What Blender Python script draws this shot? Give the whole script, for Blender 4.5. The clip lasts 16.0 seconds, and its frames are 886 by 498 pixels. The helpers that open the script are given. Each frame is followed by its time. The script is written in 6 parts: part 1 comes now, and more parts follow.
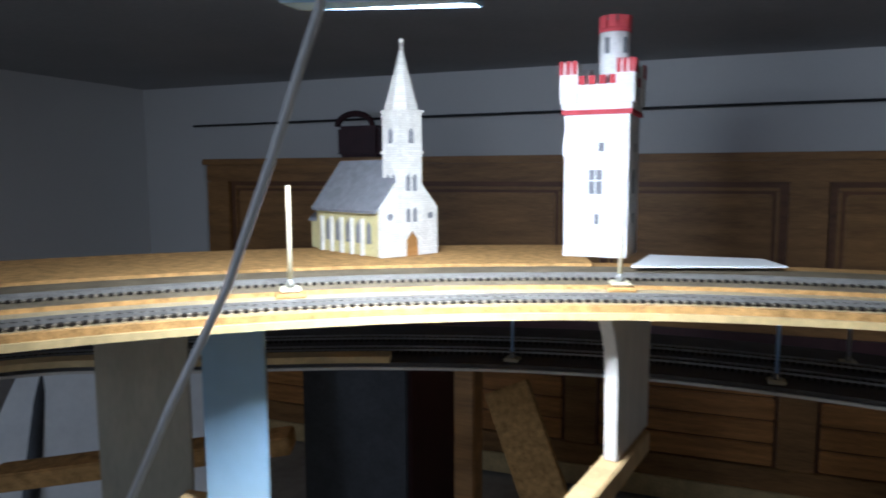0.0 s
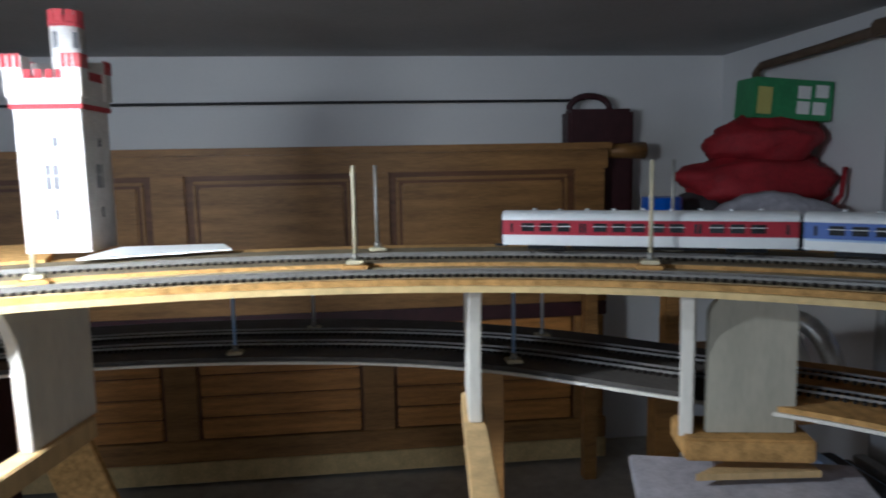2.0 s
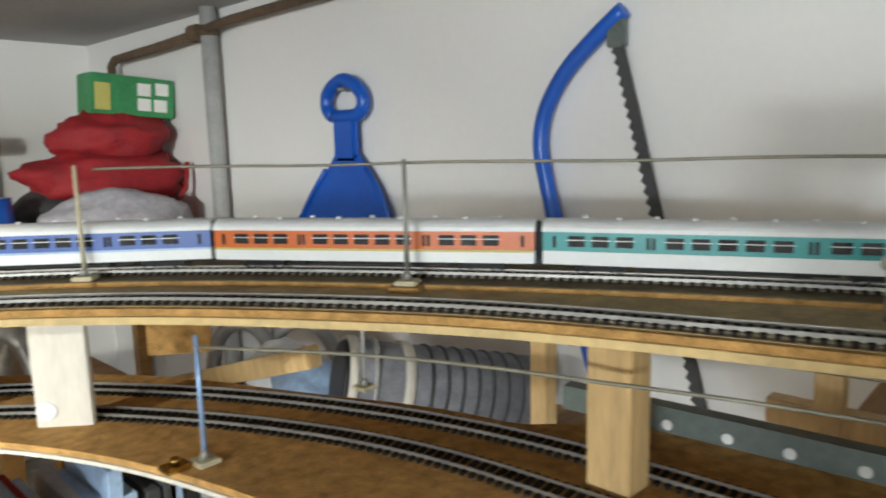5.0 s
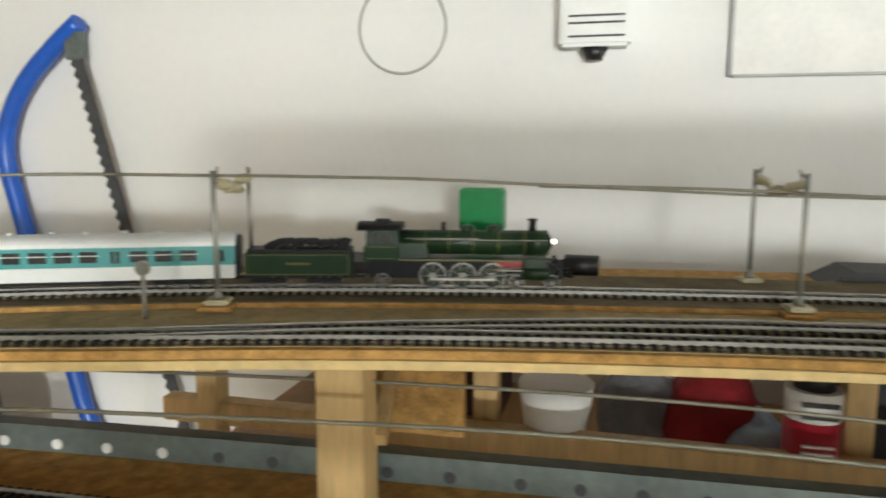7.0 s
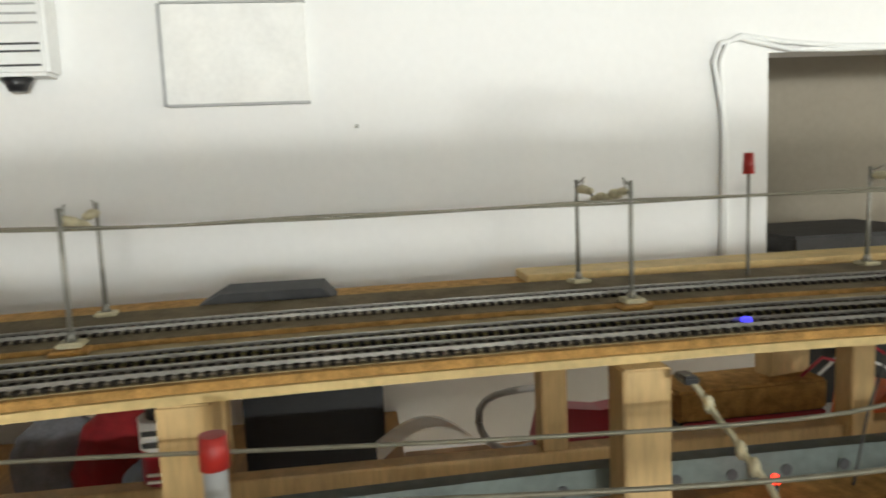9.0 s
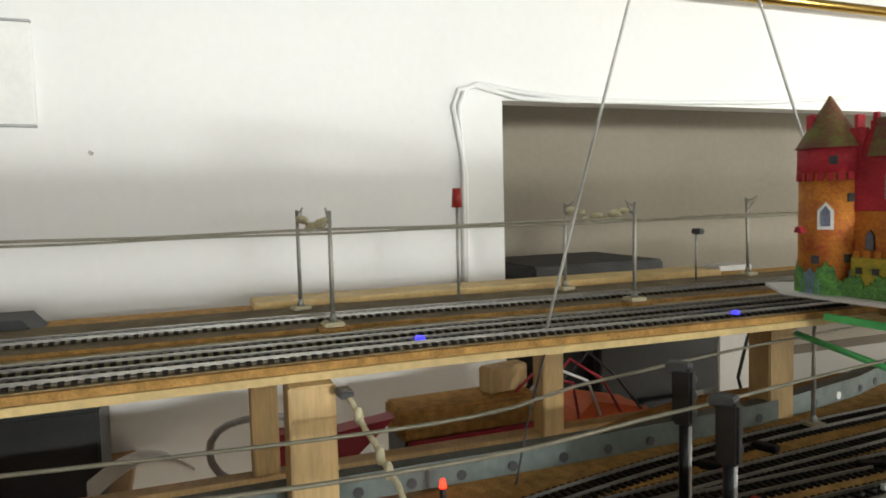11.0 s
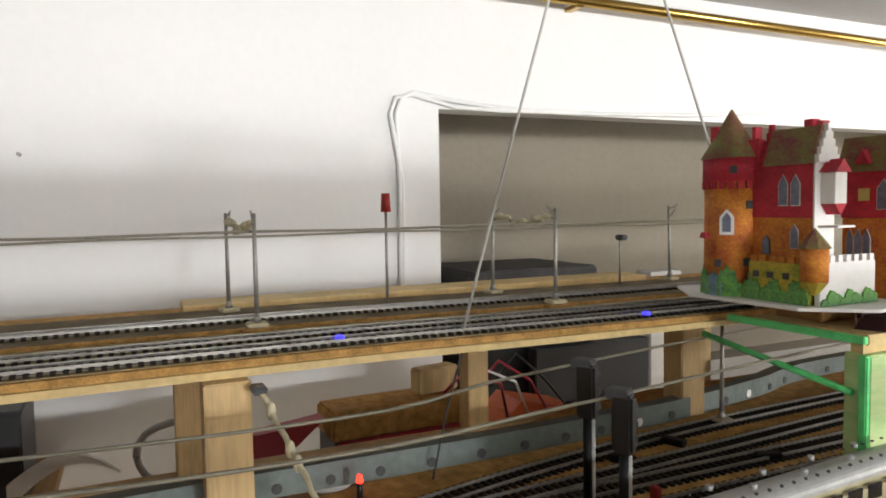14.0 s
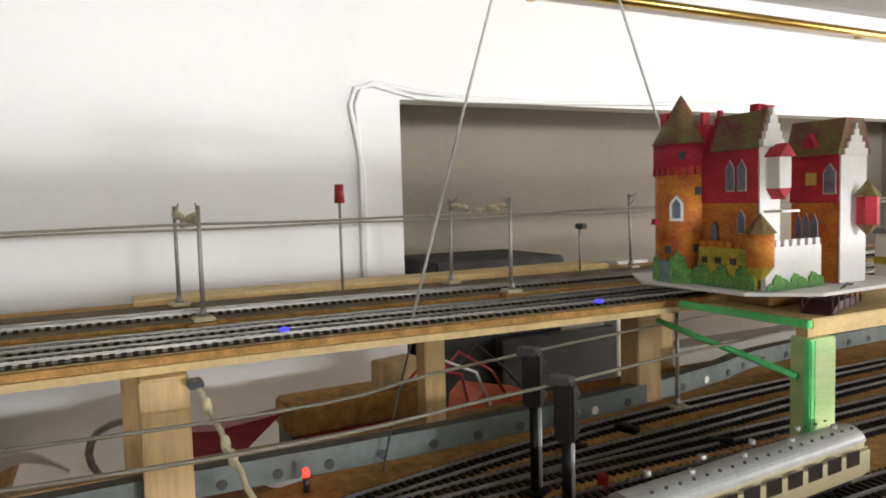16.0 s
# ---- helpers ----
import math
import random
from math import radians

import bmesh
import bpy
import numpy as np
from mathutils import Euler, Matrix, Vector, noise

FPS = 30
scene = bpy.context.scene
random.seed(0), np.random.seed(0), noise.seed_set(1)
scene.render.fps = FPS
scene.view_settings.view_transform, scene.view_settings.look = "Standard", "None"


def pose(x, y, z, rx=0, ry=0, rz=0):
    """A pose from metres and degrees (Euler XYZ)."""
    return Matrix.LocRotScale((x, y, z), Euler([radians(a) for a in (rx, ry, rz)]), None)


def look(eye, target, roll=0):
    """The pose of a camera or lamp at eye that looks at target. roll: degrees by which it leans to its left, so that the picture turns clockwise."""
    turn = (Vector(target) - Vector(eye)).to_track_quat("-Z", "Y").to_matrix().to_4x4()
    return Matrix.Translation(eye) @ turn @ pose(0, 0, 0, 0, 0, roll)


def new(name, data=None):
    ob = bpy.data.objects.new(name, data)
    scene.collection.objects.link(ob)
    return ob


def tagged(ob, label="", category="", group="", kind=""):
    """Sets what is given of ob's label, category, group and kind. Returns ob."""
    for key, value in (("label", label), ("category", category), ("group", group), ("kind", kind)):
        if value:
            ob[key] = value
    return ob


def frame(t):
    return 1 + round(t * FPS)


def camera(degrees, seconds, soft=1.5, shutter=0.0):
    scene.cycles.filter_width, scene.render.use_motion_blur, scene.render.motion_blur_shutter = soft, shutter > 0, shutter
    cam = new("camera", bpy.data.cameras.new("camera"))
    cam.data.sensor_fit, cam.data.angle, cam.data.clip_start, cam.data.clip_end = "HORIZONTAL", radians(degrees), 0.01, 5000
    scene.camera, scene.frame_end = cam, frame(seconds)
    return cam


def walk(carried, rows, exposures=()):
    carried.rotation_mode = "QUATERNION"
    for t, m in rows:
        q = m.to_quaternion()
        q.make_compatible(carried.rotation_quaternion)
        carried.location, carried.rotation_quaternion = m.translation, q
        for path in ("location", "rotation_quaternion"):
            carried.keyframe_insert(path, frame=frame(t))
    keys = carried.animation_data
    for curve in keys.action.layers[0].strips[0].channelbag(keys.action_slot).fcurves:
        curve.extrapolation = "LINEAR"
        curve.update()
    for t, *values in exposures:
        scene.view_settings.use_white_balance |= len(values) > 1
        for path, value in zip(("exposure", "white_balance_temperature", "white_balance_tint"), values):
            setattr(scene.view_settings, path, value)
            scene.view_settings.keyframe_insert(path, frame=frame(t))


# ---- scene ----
cam = camera(64.9, 16.0, soft=1.8, shutter=0.35)
PATH = [
    (0, (0.044, 0.316, 1.263), (-0.668, 2.173, 1.046), -0.2),
    (0.5, (0.099, 0.315, 1.267), (-0.366, 2.246, 1.032), -1.6),
    (1, (0.153, 0.295, 1.268), (-0.074, 2.269, 1.045), -2.0),
    (1.5, (0.205, 0.29, 1.264), (0.193, 2.277, 1.036), -1.7),
    (2, (0.273, 0.288, 1.259), (0.492, 2.261, 1.016), -1.1),
    (2.5, (0.351, 0.283, 1.261), (0.759, 2.223, 0.995), -1.9),
    (3, (0.417, 0.273, 1.26), (1.023, 2.158, 0.974), -0.4),
    (3.2, (0.44, 0.271, 1.259), (1.129, 2.125, 0.965), -0.7),
    (5.3, (0.59, 0.095, 1.273), (2.126, 1.34, 0.97), -1.3),
    (5.5, (0.602, 0.072, 1.271), (2.196, 1.243, 0.971), -1.3),
    (6, (0.616, 0.022, 1.271), (2.352, 0.971, 0.978), -1.4),
    (6.5, (0.631, -0.029, 1.278), (2.47, 0.7, 0.986), -0.4),
    (7, (0.645, -0.099, 1.274), (2.567, 0.377, 0.994), 0.2),
    (7.5, (0.643, -0.187, 1.282), (2.604, 0.077, 0.995), 0.4),
    (8, (0.658, -0.295, 1.274), (2.636, -0.168, 1.003), 0.4),
    (8.5, (0.665, -0.365, 1.274), (2.651, -0.413, 1.043), -1.2),
    (9, (0.669, -0.434, 1.275), (2.642, -0.673, 1.045), -2.5),
    (9.5, (0.662, -0.48, 1.273), (2.599, -0.925, 1.044), -2.0),
    (10, (0.643, -0.503, 1.268), (2.542, -1.095, 1.064), -1.3),
    (12.3, (0.599, -0.545, 1.266), (2.45, -1.294, 1.144), -1.7),
    (12.5, (0.596, -0.544, 1.267), (2.444, -1.3, 1.146), -1.7),
    (13, (0.596, -0.544, 1.264), (2.434, -1.322, 1.141), -1.6),
    (13.5, (0.59, -0.545, 1.264), (2.417, -1.35, 1.143), -1.3),
    (14, (0.589, -0.552, 1.262), (2.409, -1.372, 1.141), -0.9),
    (14.5, (0.587, -0.559, 1.262), (2.399, -1.394, 1.132), -1.3),
    (15, (0.583, -0.568, 1.262), (2.387, -1.42, 1.128), -1.2),
    (15.5, (0.583, -0.571, 1.26), (2.383, -1.433, 1.124), -0.8),
    (16, (0.582, -0.581, 1.258), (2.381, -1.444, 1.117), -1.6),
]
walk(cam, [(t, look(eye, target, roll)) for t, eye, target, roll in PATH],
     exposures=[(0, -2.75, 5000, 10), (0.5, -2.9, 5000, 10), (1.0, -3.1, 5000, 11), (1.6, -2.85, 5100, 10), (2.0, -2.0, 5300, 9), (2.5, -1.08, 5600, 9), (3.0, -0.58, 5700, 9), (5.5, 0.1, 6500, 4), (6.2, 0.28, 6700, 4),
                (7.5, 0.46, 6800, 3), (8.5, 0.42, 6800, 3), (10.0, 0.36, 6700, 3), (12.5, 0.4, 6700, 8), (16.0, 0.4, 6600, 11)])

# ---- light ----
world = bpy.data.worlds.new("world")
scene.world = world
world.use_nodes = True
_sky = world.node_tree.nodes.new("ShaderNodeTexSky")
_sky.sky_type, _sky.sun_disc, _sky.sun_elevation, _sky.sun_rotation = "NISHITA", False, radians(35), radians(180)
world.node_tree.links.new(_sky.outputs[0], world.node_tree.nodes["Background"].inputs[0])
world.node_tree.nodes["Background"].inputs[1].default_value = 0.1


def area_lamp(name, eye, target, sx, sy, watts, colour, spread=180):
    d = bpy.data.lights.new(name, "AREA")
    d.shape, d.size, d.size_y, d.energy, d.color = "RECTANGLE", sx, sy, watts, colour
    d.spread = radians(spread)
    ob = new(name, d)
    ob.matrix_world = look(eye, target)
    return ob


area_lamp("window_light_south", (0.45, -2.93, 1.22), (0.75, 0.0, 1.2), 1.5, 0.6, 22, (1.0, 0.98, 0.95))
area_lamp("window_light_west", (-2.13, -1.0, 1.385), (1.5, -0.7, 1.22), 1.3, 0.36, 54, (0.93, 0.96, 1.0))
# Small extra west lamp, added to give the wall shadow a crisp edge.
area_lamp("crisp_edge_light_west", (-2.12, -1.0, 1.40), (1.5, -0.7, 1.22), 0.22, 0.075, 30, (0.93, 0.96, 1.0))
area_lamp("strip_lamp_light", (-0.148, 0.70, 1.358), (-0.14, 0.95, 1.05), 0.12, 0.02, 37, (1.0, 0.97, 0.9), 165)

# ---- materials ----
def material(name, base, rough=0.6, metal=0.0, vary=0.25, scale=40.0, bump=0.0, stretch=(1, 1, 1), tint=None, fine=6.0, spec=0.5, island=0.0):
    """Two scales of noise over a base colour, with optional bump."""
    m = bpy.data.materials.new(name)
    m.use_nodes = True
    nt = m.node_tree
    b = nt.nodes["Principled BSDF"]
    b.inputs["Roughness"].default_value, b.inputs["Metallic"].default_value = rough, metal
    b.inputs["Specular IOR Level"].default_value = spec
    tc = nt.nodes.new("ShaderNodeTexCoord")
    mp = nt.nodes.new("ShaderNodeMapping")
    mp.inputs["Scale"].default_value = stretch
    nt.links.new(tc.outputs["Object"], mp.inputs[0])
    n1, n2 = nt.nodes.new("ShaderNodeTexNoise"), nt.nodes.new("ShaderNodeTexNoise")
    n1.inputs["Scale"].default_value, n2.inputs["Scale"].default_value = scale, scale * fine
    n1.inputs["Detail"].default_value, n2.inputs["Detail"].default_value = 5, 3
    for n in (n1, n2):
        nt.links.new(mp.outputs[0], n.inputs["Vector"])
    mix = nt.nodes.new("ShaderNodeMix")
    mix.data_type = "FLOAT"
    mix.inputs[0].default_value = 0.4
    nt.links.new(n1.outputs[0], mix.inputs[2])
    nt.links.new(n2.outputs[0], mix.inputs[3])
    ramp = nt.nodes.new("ShaderNodeValToRGB")
    lo = tint or tuple(c * (1 - vary) for c in base)
    ramp.color_ramp.elements[0].position, ramp.color_ramp.elements[1].position = 0.34, 0.66
    ramp.color_ramp.elements[0].color = (*lo, 1)
    ramp.color_ramp.elements[1].color = (*(min(1, c * (1 + vary * 0.35)) for c in base), 1)
    nt.links.new(mix.outputs[0], ramp.inputs[0])
    col = ramp.outputs[0]
    if island:
        info, hsv = nt.nodes.new("ShaderNodeNewGeometry"), nt.nodes.new("ShaderNodeHueSaturation")
        mr = nt.nodes.new("ShaderNodeMapRange")
        mr.inputs[3].default_value, mr.inputs[4].default_value = 1 - island, 1 + island
        nt.links.new(info.outputs["Random Per Island"], mr.inputs[0])
        nt.links.new(mr.outputs[0], hsv.inputs["Value"])
        nt.links.new(col, hsv.inputs["Color"])
        col = hsv.outputs[0]
    nt.links.new(col, b.inputs["Base Color"])
    if bump:
        bp = nt.nodes.new("ShaderNodeBump")
        bp.inputs["Strength"].default_value, bp.inputs["Distance"].default_value = bump, 0.002
        nt.links.new(mix.outputs[0], bp.inputs["Height"])
        nt.links.new(bp.outputs[0], b.inputs["Normal"])
    return m


M_WALL = material("white_plaster", (0.78, 0.77, 0.75), 0.6, vary=0.035, scale=3, bump=0.07, fine=30)
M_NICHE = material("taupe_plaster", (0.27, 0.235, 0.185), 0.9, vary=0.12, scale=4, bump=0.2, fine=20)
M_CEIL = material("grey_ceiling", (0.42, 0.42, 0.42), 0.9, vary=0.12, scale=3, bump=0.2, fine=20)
M_FLOOR = material("concrete_floor", (0.42, 0.38, 0.31), 0.85, vary=0.3, scale=5, bump=0.3)
M_PINE = material("pale_pine", (0.64, 0.44, 0.20), 0.6, vary=0.3, scale=14, stretch=(5, 5, 0.6), bump=0.2)
M_PINEB = material("pine_batten", (0.68, 0.50, 0.22), 0.6, vary=0.28, scale=25, bump=0.2)
M_CHIP = material("chipboard", (0.55, 0.315, 0.105), 0.85, vary=0.5, scale=90, bump=0.6, spec=0.2)
M_DUST = material("dusty_brown_board", (0.20, 0.16, 0.10), 0.95, vary=0.4, scale=30, bump=0.4, spec=0.12)
M_PLANK = material("orange_brown_planks", (0.56, 0.25, 0.06), 0.4, vary=0.45, scale=6, stretch=(1, 4, 11), bump=0.25)
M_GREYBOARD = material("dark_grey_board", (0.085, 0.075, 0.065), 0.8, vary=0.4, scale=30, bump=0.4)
M_CORK = material("dusty_tan_board", (0.46, 0.36, 0.20), 0.9, vary=0.35, scale=45, bump=0.4, spec=0.15)
M_DARKWOOD = material("stained_brown_wood", (0.36, 0.18, 0.05), 0.5, vary=0.45, scale=5, stretch=(1, 6, 9), bump=0.25)
M_WHITEPLY = material("whitewashed_ply", (0.70, 0.66, 0.57), 0.7, vary=0.16, scale=12, stretch=(3, 3, 0.8), bump=0.2)
M_GREYPLY = material("grey_ply", (0.47, 0.44, 0.34), 0.75, vary=0.2, scale=14, stretch=(3, 3, 0.8), bump=0.25)
# Carries the blue of daylight on the deck panel; other parts share the colour.
M_DAYLIGHTBLUE = material("daylight_pale_blue", (0.36, 0.52, 0.66), 0.55, vary=0.1, scale=9)
M_WHEEL = material("bright_wheel_rim", (0.24, 0.23, 0.21), 0.32, 0.8, vary=0.3, scale=80)
M_RAIL = material("nickel_rail", (0.42, 0.40, 0.36), 0.32, 0.65, vary=0.3, scale=60)
M_SLEEPER = material("black_sleeper_plastic", (0.030, 0.025, 0.020), 0.8, vary=0.4, scale=120, spec=0.12)
M_SLEEPERB = material("brown_sleeper_plastic", (0.028, 0.022, 0.016), 0.8, vary=0.4, scale=120, spec=0.12)
M_BALLAST = material("grey_track_bed", (0.28, 0.235, 0.175), 0.95, vary=0.4, scale=150, bump=0.7, spec=0.1)
M_BALLAST2 = material("greenish_track_bed", (0.28, 0.23, 0.10), 0.95, vary=0.4, scale=150, bump=0.7, spec=0.1)
M_MAST = material("dull_metal_mast", (0.34, 0.33, 0.29), 0.5, 0.5, vary=0.3, scale=80)
M_PASTE = material("dried_putty", (0.60, 0.54, 0.36), 0.8, vary=0.3, scale=90, bump=0.5)
M_WIRE = material("catenary_wire", (0.27, 0.25, 0.19), 0.5, 0.4, vary=0.25, scale=60)
M_CORD = material("grey_cord", (0.46, 0.45, 0.42), 0.7, vary=0.2, scale=200)
M_STEEL = material("perforated_steel", (0.17, 0.20, 0.185), 0.55, 0.4, vary=0.35, scale=20, bump=0.2)
# Blue daylight highlights of the lower masts are put into this steel's colour.
M_DAYLITMAST = material("daylit_steel_mast", (0.34, 0.50, 0.76), 0.35, 0.3, vary=0.2, scale=60)
M_BLUE = material("blue_plastic", (0.012, 0.10, 0.50), 0.32, vary=0.2, scale=12)
M_RED = material("red_fabric", (0.32, 0.012, 0.018), 0.75, vary=0.35, scale=18, bump=0.5)
M_GREENBOX = material("green_carton", (0.05, 0.28, 0.10), 0.5, vary=0.3, scale=14)
M_GREEN = material("green_plastic", (0.01, 0.24, 0.07), 0.35, vary=0.2, scale=20)
M_BROWNCASE = material("maroon_leather", (0.055, 0.015, 0.018), 0.5, vary=0.35, scale=25, bump=0.3)
M_PIPE = material("grey_pipe_paint", (0.42, 0.42, 0.41), 0.5, vary=0.2, scale=14)
M_RUST = material("rusty_pipe", (0.13, 0.085, 0.05), 0.7, vary=0.4, scale=40, bump=0.4)
M_BLACK = material("black_plastic", (0.015, 0.015, 0.016), 0.4, vary=0.3, scale=40)
M_DARK = material("dark_grey_stuff", (0.06, 0.06, 0.062), 0.7, vary=0.35, scale=25, bump=0.3)
M_WHITE = material("white_plastic", (0.78, 0.78, 0.76), 0.4, vary=0.06, scale=20)
M_CARD = material("white_card", (0.80, 0.79, 0.76), 0.75, vary=0.08, scale=25)
M_BRASS = material("brass_tube", (0.55, 0.36, 0.10), 0.25, 1.0, vary=0.15, scale=40)
M_LGREEN = material("loco_green", (0.012, 0.030, 0.012), 0.4, vary=0.2, scale=60, spec=0.3)
M_LGREEN2 = material("loco_panel_green", (0.013, 0.036, 0.014), 0.5, vary=0.2, scale=60, spec=0.15)
M_YELLOW = material("yellow_lining", (0.55, 0.50, 0.14), 0.5, vary=0.1, scale=60)
M_LBLACK = material("loco_black", (0.008, 0.008, 0.009), 0.5, vary=0.3, scale=80, spec=0.2)
M_REDPAINT = material("red_frame_paint", (0.35, 0.02, 0.015), 0.5, vary=0.2, scale=60)
M_COAL = material("coal", (0.012, 0.012, 0.014), 0.55, vary=0.4, scale=300, bump=1.0)
M_ROOF = material("pale_coach_roof", (0.72, 0.73, 0.72), 0.45, vary=0.08, scale=40)
M_CREAM = material("white_coach_paint", (0.76, 0.77, 0.75), 0.4, vary=0.06, scale=40)
M_TEAL = material("teal_coach_paint", (0.045, 0.30, 0.29), 0.38, vary=0.1, scale=40)
M_ORANGE = material("orange_coach_paint", (0.58, 0.13, 0.02), 0.38, vary=0.1, scale=40)
M_COACHBLUE = material("blue_coach_paint", (0.03, 0.09, 0.34), 0.38, vary=0.1, scale=40)
M_COACHRED = material("red_coach_paint", (0.36, 0.015, 0.03), 0.38, vary=0.1, scale=40)
M_GLASSDARK = material("coach_glazing", (0.02, 0.022, 0.025), 0.08, vary=0.3, scale=90, spec=0.8)
def masonry(name, base, joint, size, blotch, rough=0.75, mix=0.55):
    """Printed card masonry: courses of stones with blotches of a second colour."""
    m = material(name, base, rough, vary=0.3, scale=55, tint=blotch)
    nt = m.node_tree
    b = nt.nodes["Principled BSDF"]
    tc = nt.nodes.new("ShaderNodeTexCoord")
    sep, add, com = nt.nodes.new("ShaderNodeSeparateXYZ"), nt.nodes.new("ShaderNodeMath"), nt.nodes.new("ShaderNodeCombineXYZ")
    nt.links.new(tc.outputs["Object"], sep.inputs[0])
    nt.links.new(sep.outputs[0], add.inputs[0])
    nt.links.new(sep.outputs[1], add.inputs[1])
    nt.links.new(add.outputs[0], com.inputs[0])
    nt.links.new(sep.outputs[2], com.inputs[1])
    br = nt.nodes.new("ShaderNodeTexBrick")
    br.inputs["Scale"].default_value = 0.5 / size
    br.inputs["Mortar Size"].default_value = 0.03
    br.inputs["Color1"].default_value, br.inputs["Color2"].default_value, br.inputs["Mortar"].default_value = (1, 1, 1, 1), (0.72, 0.72, 0.72, 1), (*joint, 1)
    nt.links.new(com.outputs[0], br.inputs["Vector"])
    mx = nt.nodes.new("ShaderNodeMix")
    mx.data_type, mx.blend_type = "RGBA", "MULTIPLY"
    mx.inputs[0].default_value = mix
    old = b.inputs["Base Color"].links[0].from_socket
    nt.links.new(old, mx.inputs[6])
    nt.links.new(br.outputs[0], mx.inputs[7])
    nt.links.new(mx.outputs[2], b.inputs["Base Color"])
    return m


M_STONE = masonry("pale_card_stone", (0.74, 0.71, 0.64), (0.45, 0.43, 0.38), 0.0055, (0.60, 0.57, 0.50), mix=0.45)
M_OCHRE = masonry("yellow_card_wall", (0.62, 0.55, 0.26), (0.5, 0.45, 0.3), 0.005, (0.52, 0.46, 0.22), mix=0.5)
M_SLATE = material("grey_card_slate", (0.20, 0.20, 0.21), 0.8, vary=0.3, scale=90, bump=0.3)
M_TOWERWALL = masonry("white_card_masonry", (0.80, 0.78, 0.75), (0.72, 0.70, 0.68), 0.0065, (0.70, 0.67, 0.64), mix=0.35)
M_TOWERRED = material("red_card_battlement", (0.50, 0.06, 0.07), 0.8, vary=0.2, scale=80)
M_CASTLE = masonry("orange_printed_masonry", (0.66, 0.27, 0.03), (0.45, 0.2, 0.06), 0.0045, (0.40, 0.075, 0.02), mix=0.3)
M_CASTLERED = masonry("crimson_printed_brick", (0.56, 0.03, 0.05), (0.4, 0.3, 0.3), 0.0035, (0.34, 0.015, 0.03), mix=0.3)
M_CASTLEYEL = masonry("yellow_printed_wall", (0.60, 0.42, 0.04), (0.4, 0.3, 0.15), 0.0045, (0.20, 0.26, 0.03), mix=0.3)
M_ROOFMOSS = material("mossy_printed_roof", (0.15, 0.18, 0.04), 0.75, vary=0.5, scale=60, tint=(0.19, 0.03, 0.045))
M_BUSH = material("printed_bushes", (0.16, 0.40, 0.07), 0.75, vary=0.5, scale=110, tint=(0.02, 0.07, 0.05))
M_BUSHBLUE = material("printed_blue_rocks", (0.20, 0.28, 0.42), 0.75, vary=0.5, scale=110, tint=(0.05, 0.16, 0.05))
# Green LED light is put into the colour of these two materials.
M_GREENLITPINE = material("green_lit_pine", (0.62, 0.70, 0.36), 0.55, vary=0.2, scale=20, stretch=(1, 1, 5), bump=0.15, tint=(0.40, 0.66, 0.25))
M_GREENLIT = material("green_led_tint", (0.15, 0.85, 0.28), 0.5, vary=0.25, scale=30)
M_GLOW = material("red_led", (0.6, 0.02, 0.01), 0.4)
M_GLOW.node_tree.nodes["Principled BSDF"].inputs["Emission Color"].default_value = (1, 0.02, 0.01, 1)
M_GLOW.node_tree.nodes["Principled BSDF"].inputs["Emission Strength"].default_value = 5
M_BLUELED = material("blue_led", (0.03, 0.05, 0.6), 0.4)
M_BLUELED.node_tree.nodes["Principled BSDF"].inputs["Emission Color"].default_value = (0.06, 0.05, 1, 1)
M_BLUELED.node_tree.nodes["Principled BSDF"].inputs["Emission Strength"].default_value = 1.2
M_LAMP = material("headlamp_glow", (0.9, 0.9, 0.85), 0.3)
M_LAMP.node_tree.nodes["Principled BSDF"].inputs["Emission Color"].default_value = (1, 0.97, 0.88, 1)
M_LAMP.node_tree.nodes["Principled BSDF"].inputs["Emission Strength"].default_value = 3
M_GREYCLOTH = material("grey_carpet_board", (0.22, 0.22, 0.24), 0.9, vary=0.3, scale=60, bump=0.5)
M_LILAC = material("lilac_grey_board", (0.46, 0.44, 0.47), 0.9, vary=0.3, scale=60, bump=0.5)
M_PANE = material("printed_window_pane", (0.17, 0.19, 0.26), 0.5, vary=0.4, scale=200)
M_LINING = material("dull_gold_lining", (0.15, 0.13, 0.03), 0.5, vary=0.2, scale=100)
M_WALNUT = material("dark_walnut", (0.18, 0.075, 0.026), 0.5, vary=0.4, scale=6, stretch=(1, 6, 9), bump=0.2)
M_ORANGEPLASTIC = material("orange_plastic", (0.70, 0.13, 0.03), 0.4, vary=0.15, scale=30)
M_PALEBLUE = material("pale_blue_plastic", (0.38, 0.52, 0.72), 0.4, vary=0.3, scale=20)
M_SILVER = material("silver_railcar_paint", (0.42, 0.43, 0.42), 0.35, 0.3, vary=0.2, scale=60)
M_BEIGE = material("beige_railcar_paint", (0.50, 0.45, 0.28), 0.4, vary=0.15, scale=50)


# ---- building helpers ----
def mesh_of(bm, name, mat):
    me = bpy.data.meshes.new(name)
    bm.to_mesh(me)
    bm.free()
    me.materials.append(mat)
    return me


def part(name, bm, mat, parent=None, label="", at=None):
    me = bm if isinstance(bm, bpy.types.Mesh) else mesh_of(bm, name, mat)
    ob = new(name, me)
    if parent is not None:
        ob.parent = parent
    if at is not None:
        ob.matrix_basis = at
    if label:
        ob["label"] = label
    return ob


def thing(name, m, label, category, group="", kind=""):
    ob = new(name)
    ob.empty_display_size = 0.02
    ob.matrix_basis = m
    return tagged(ob, label, category, group, kind)


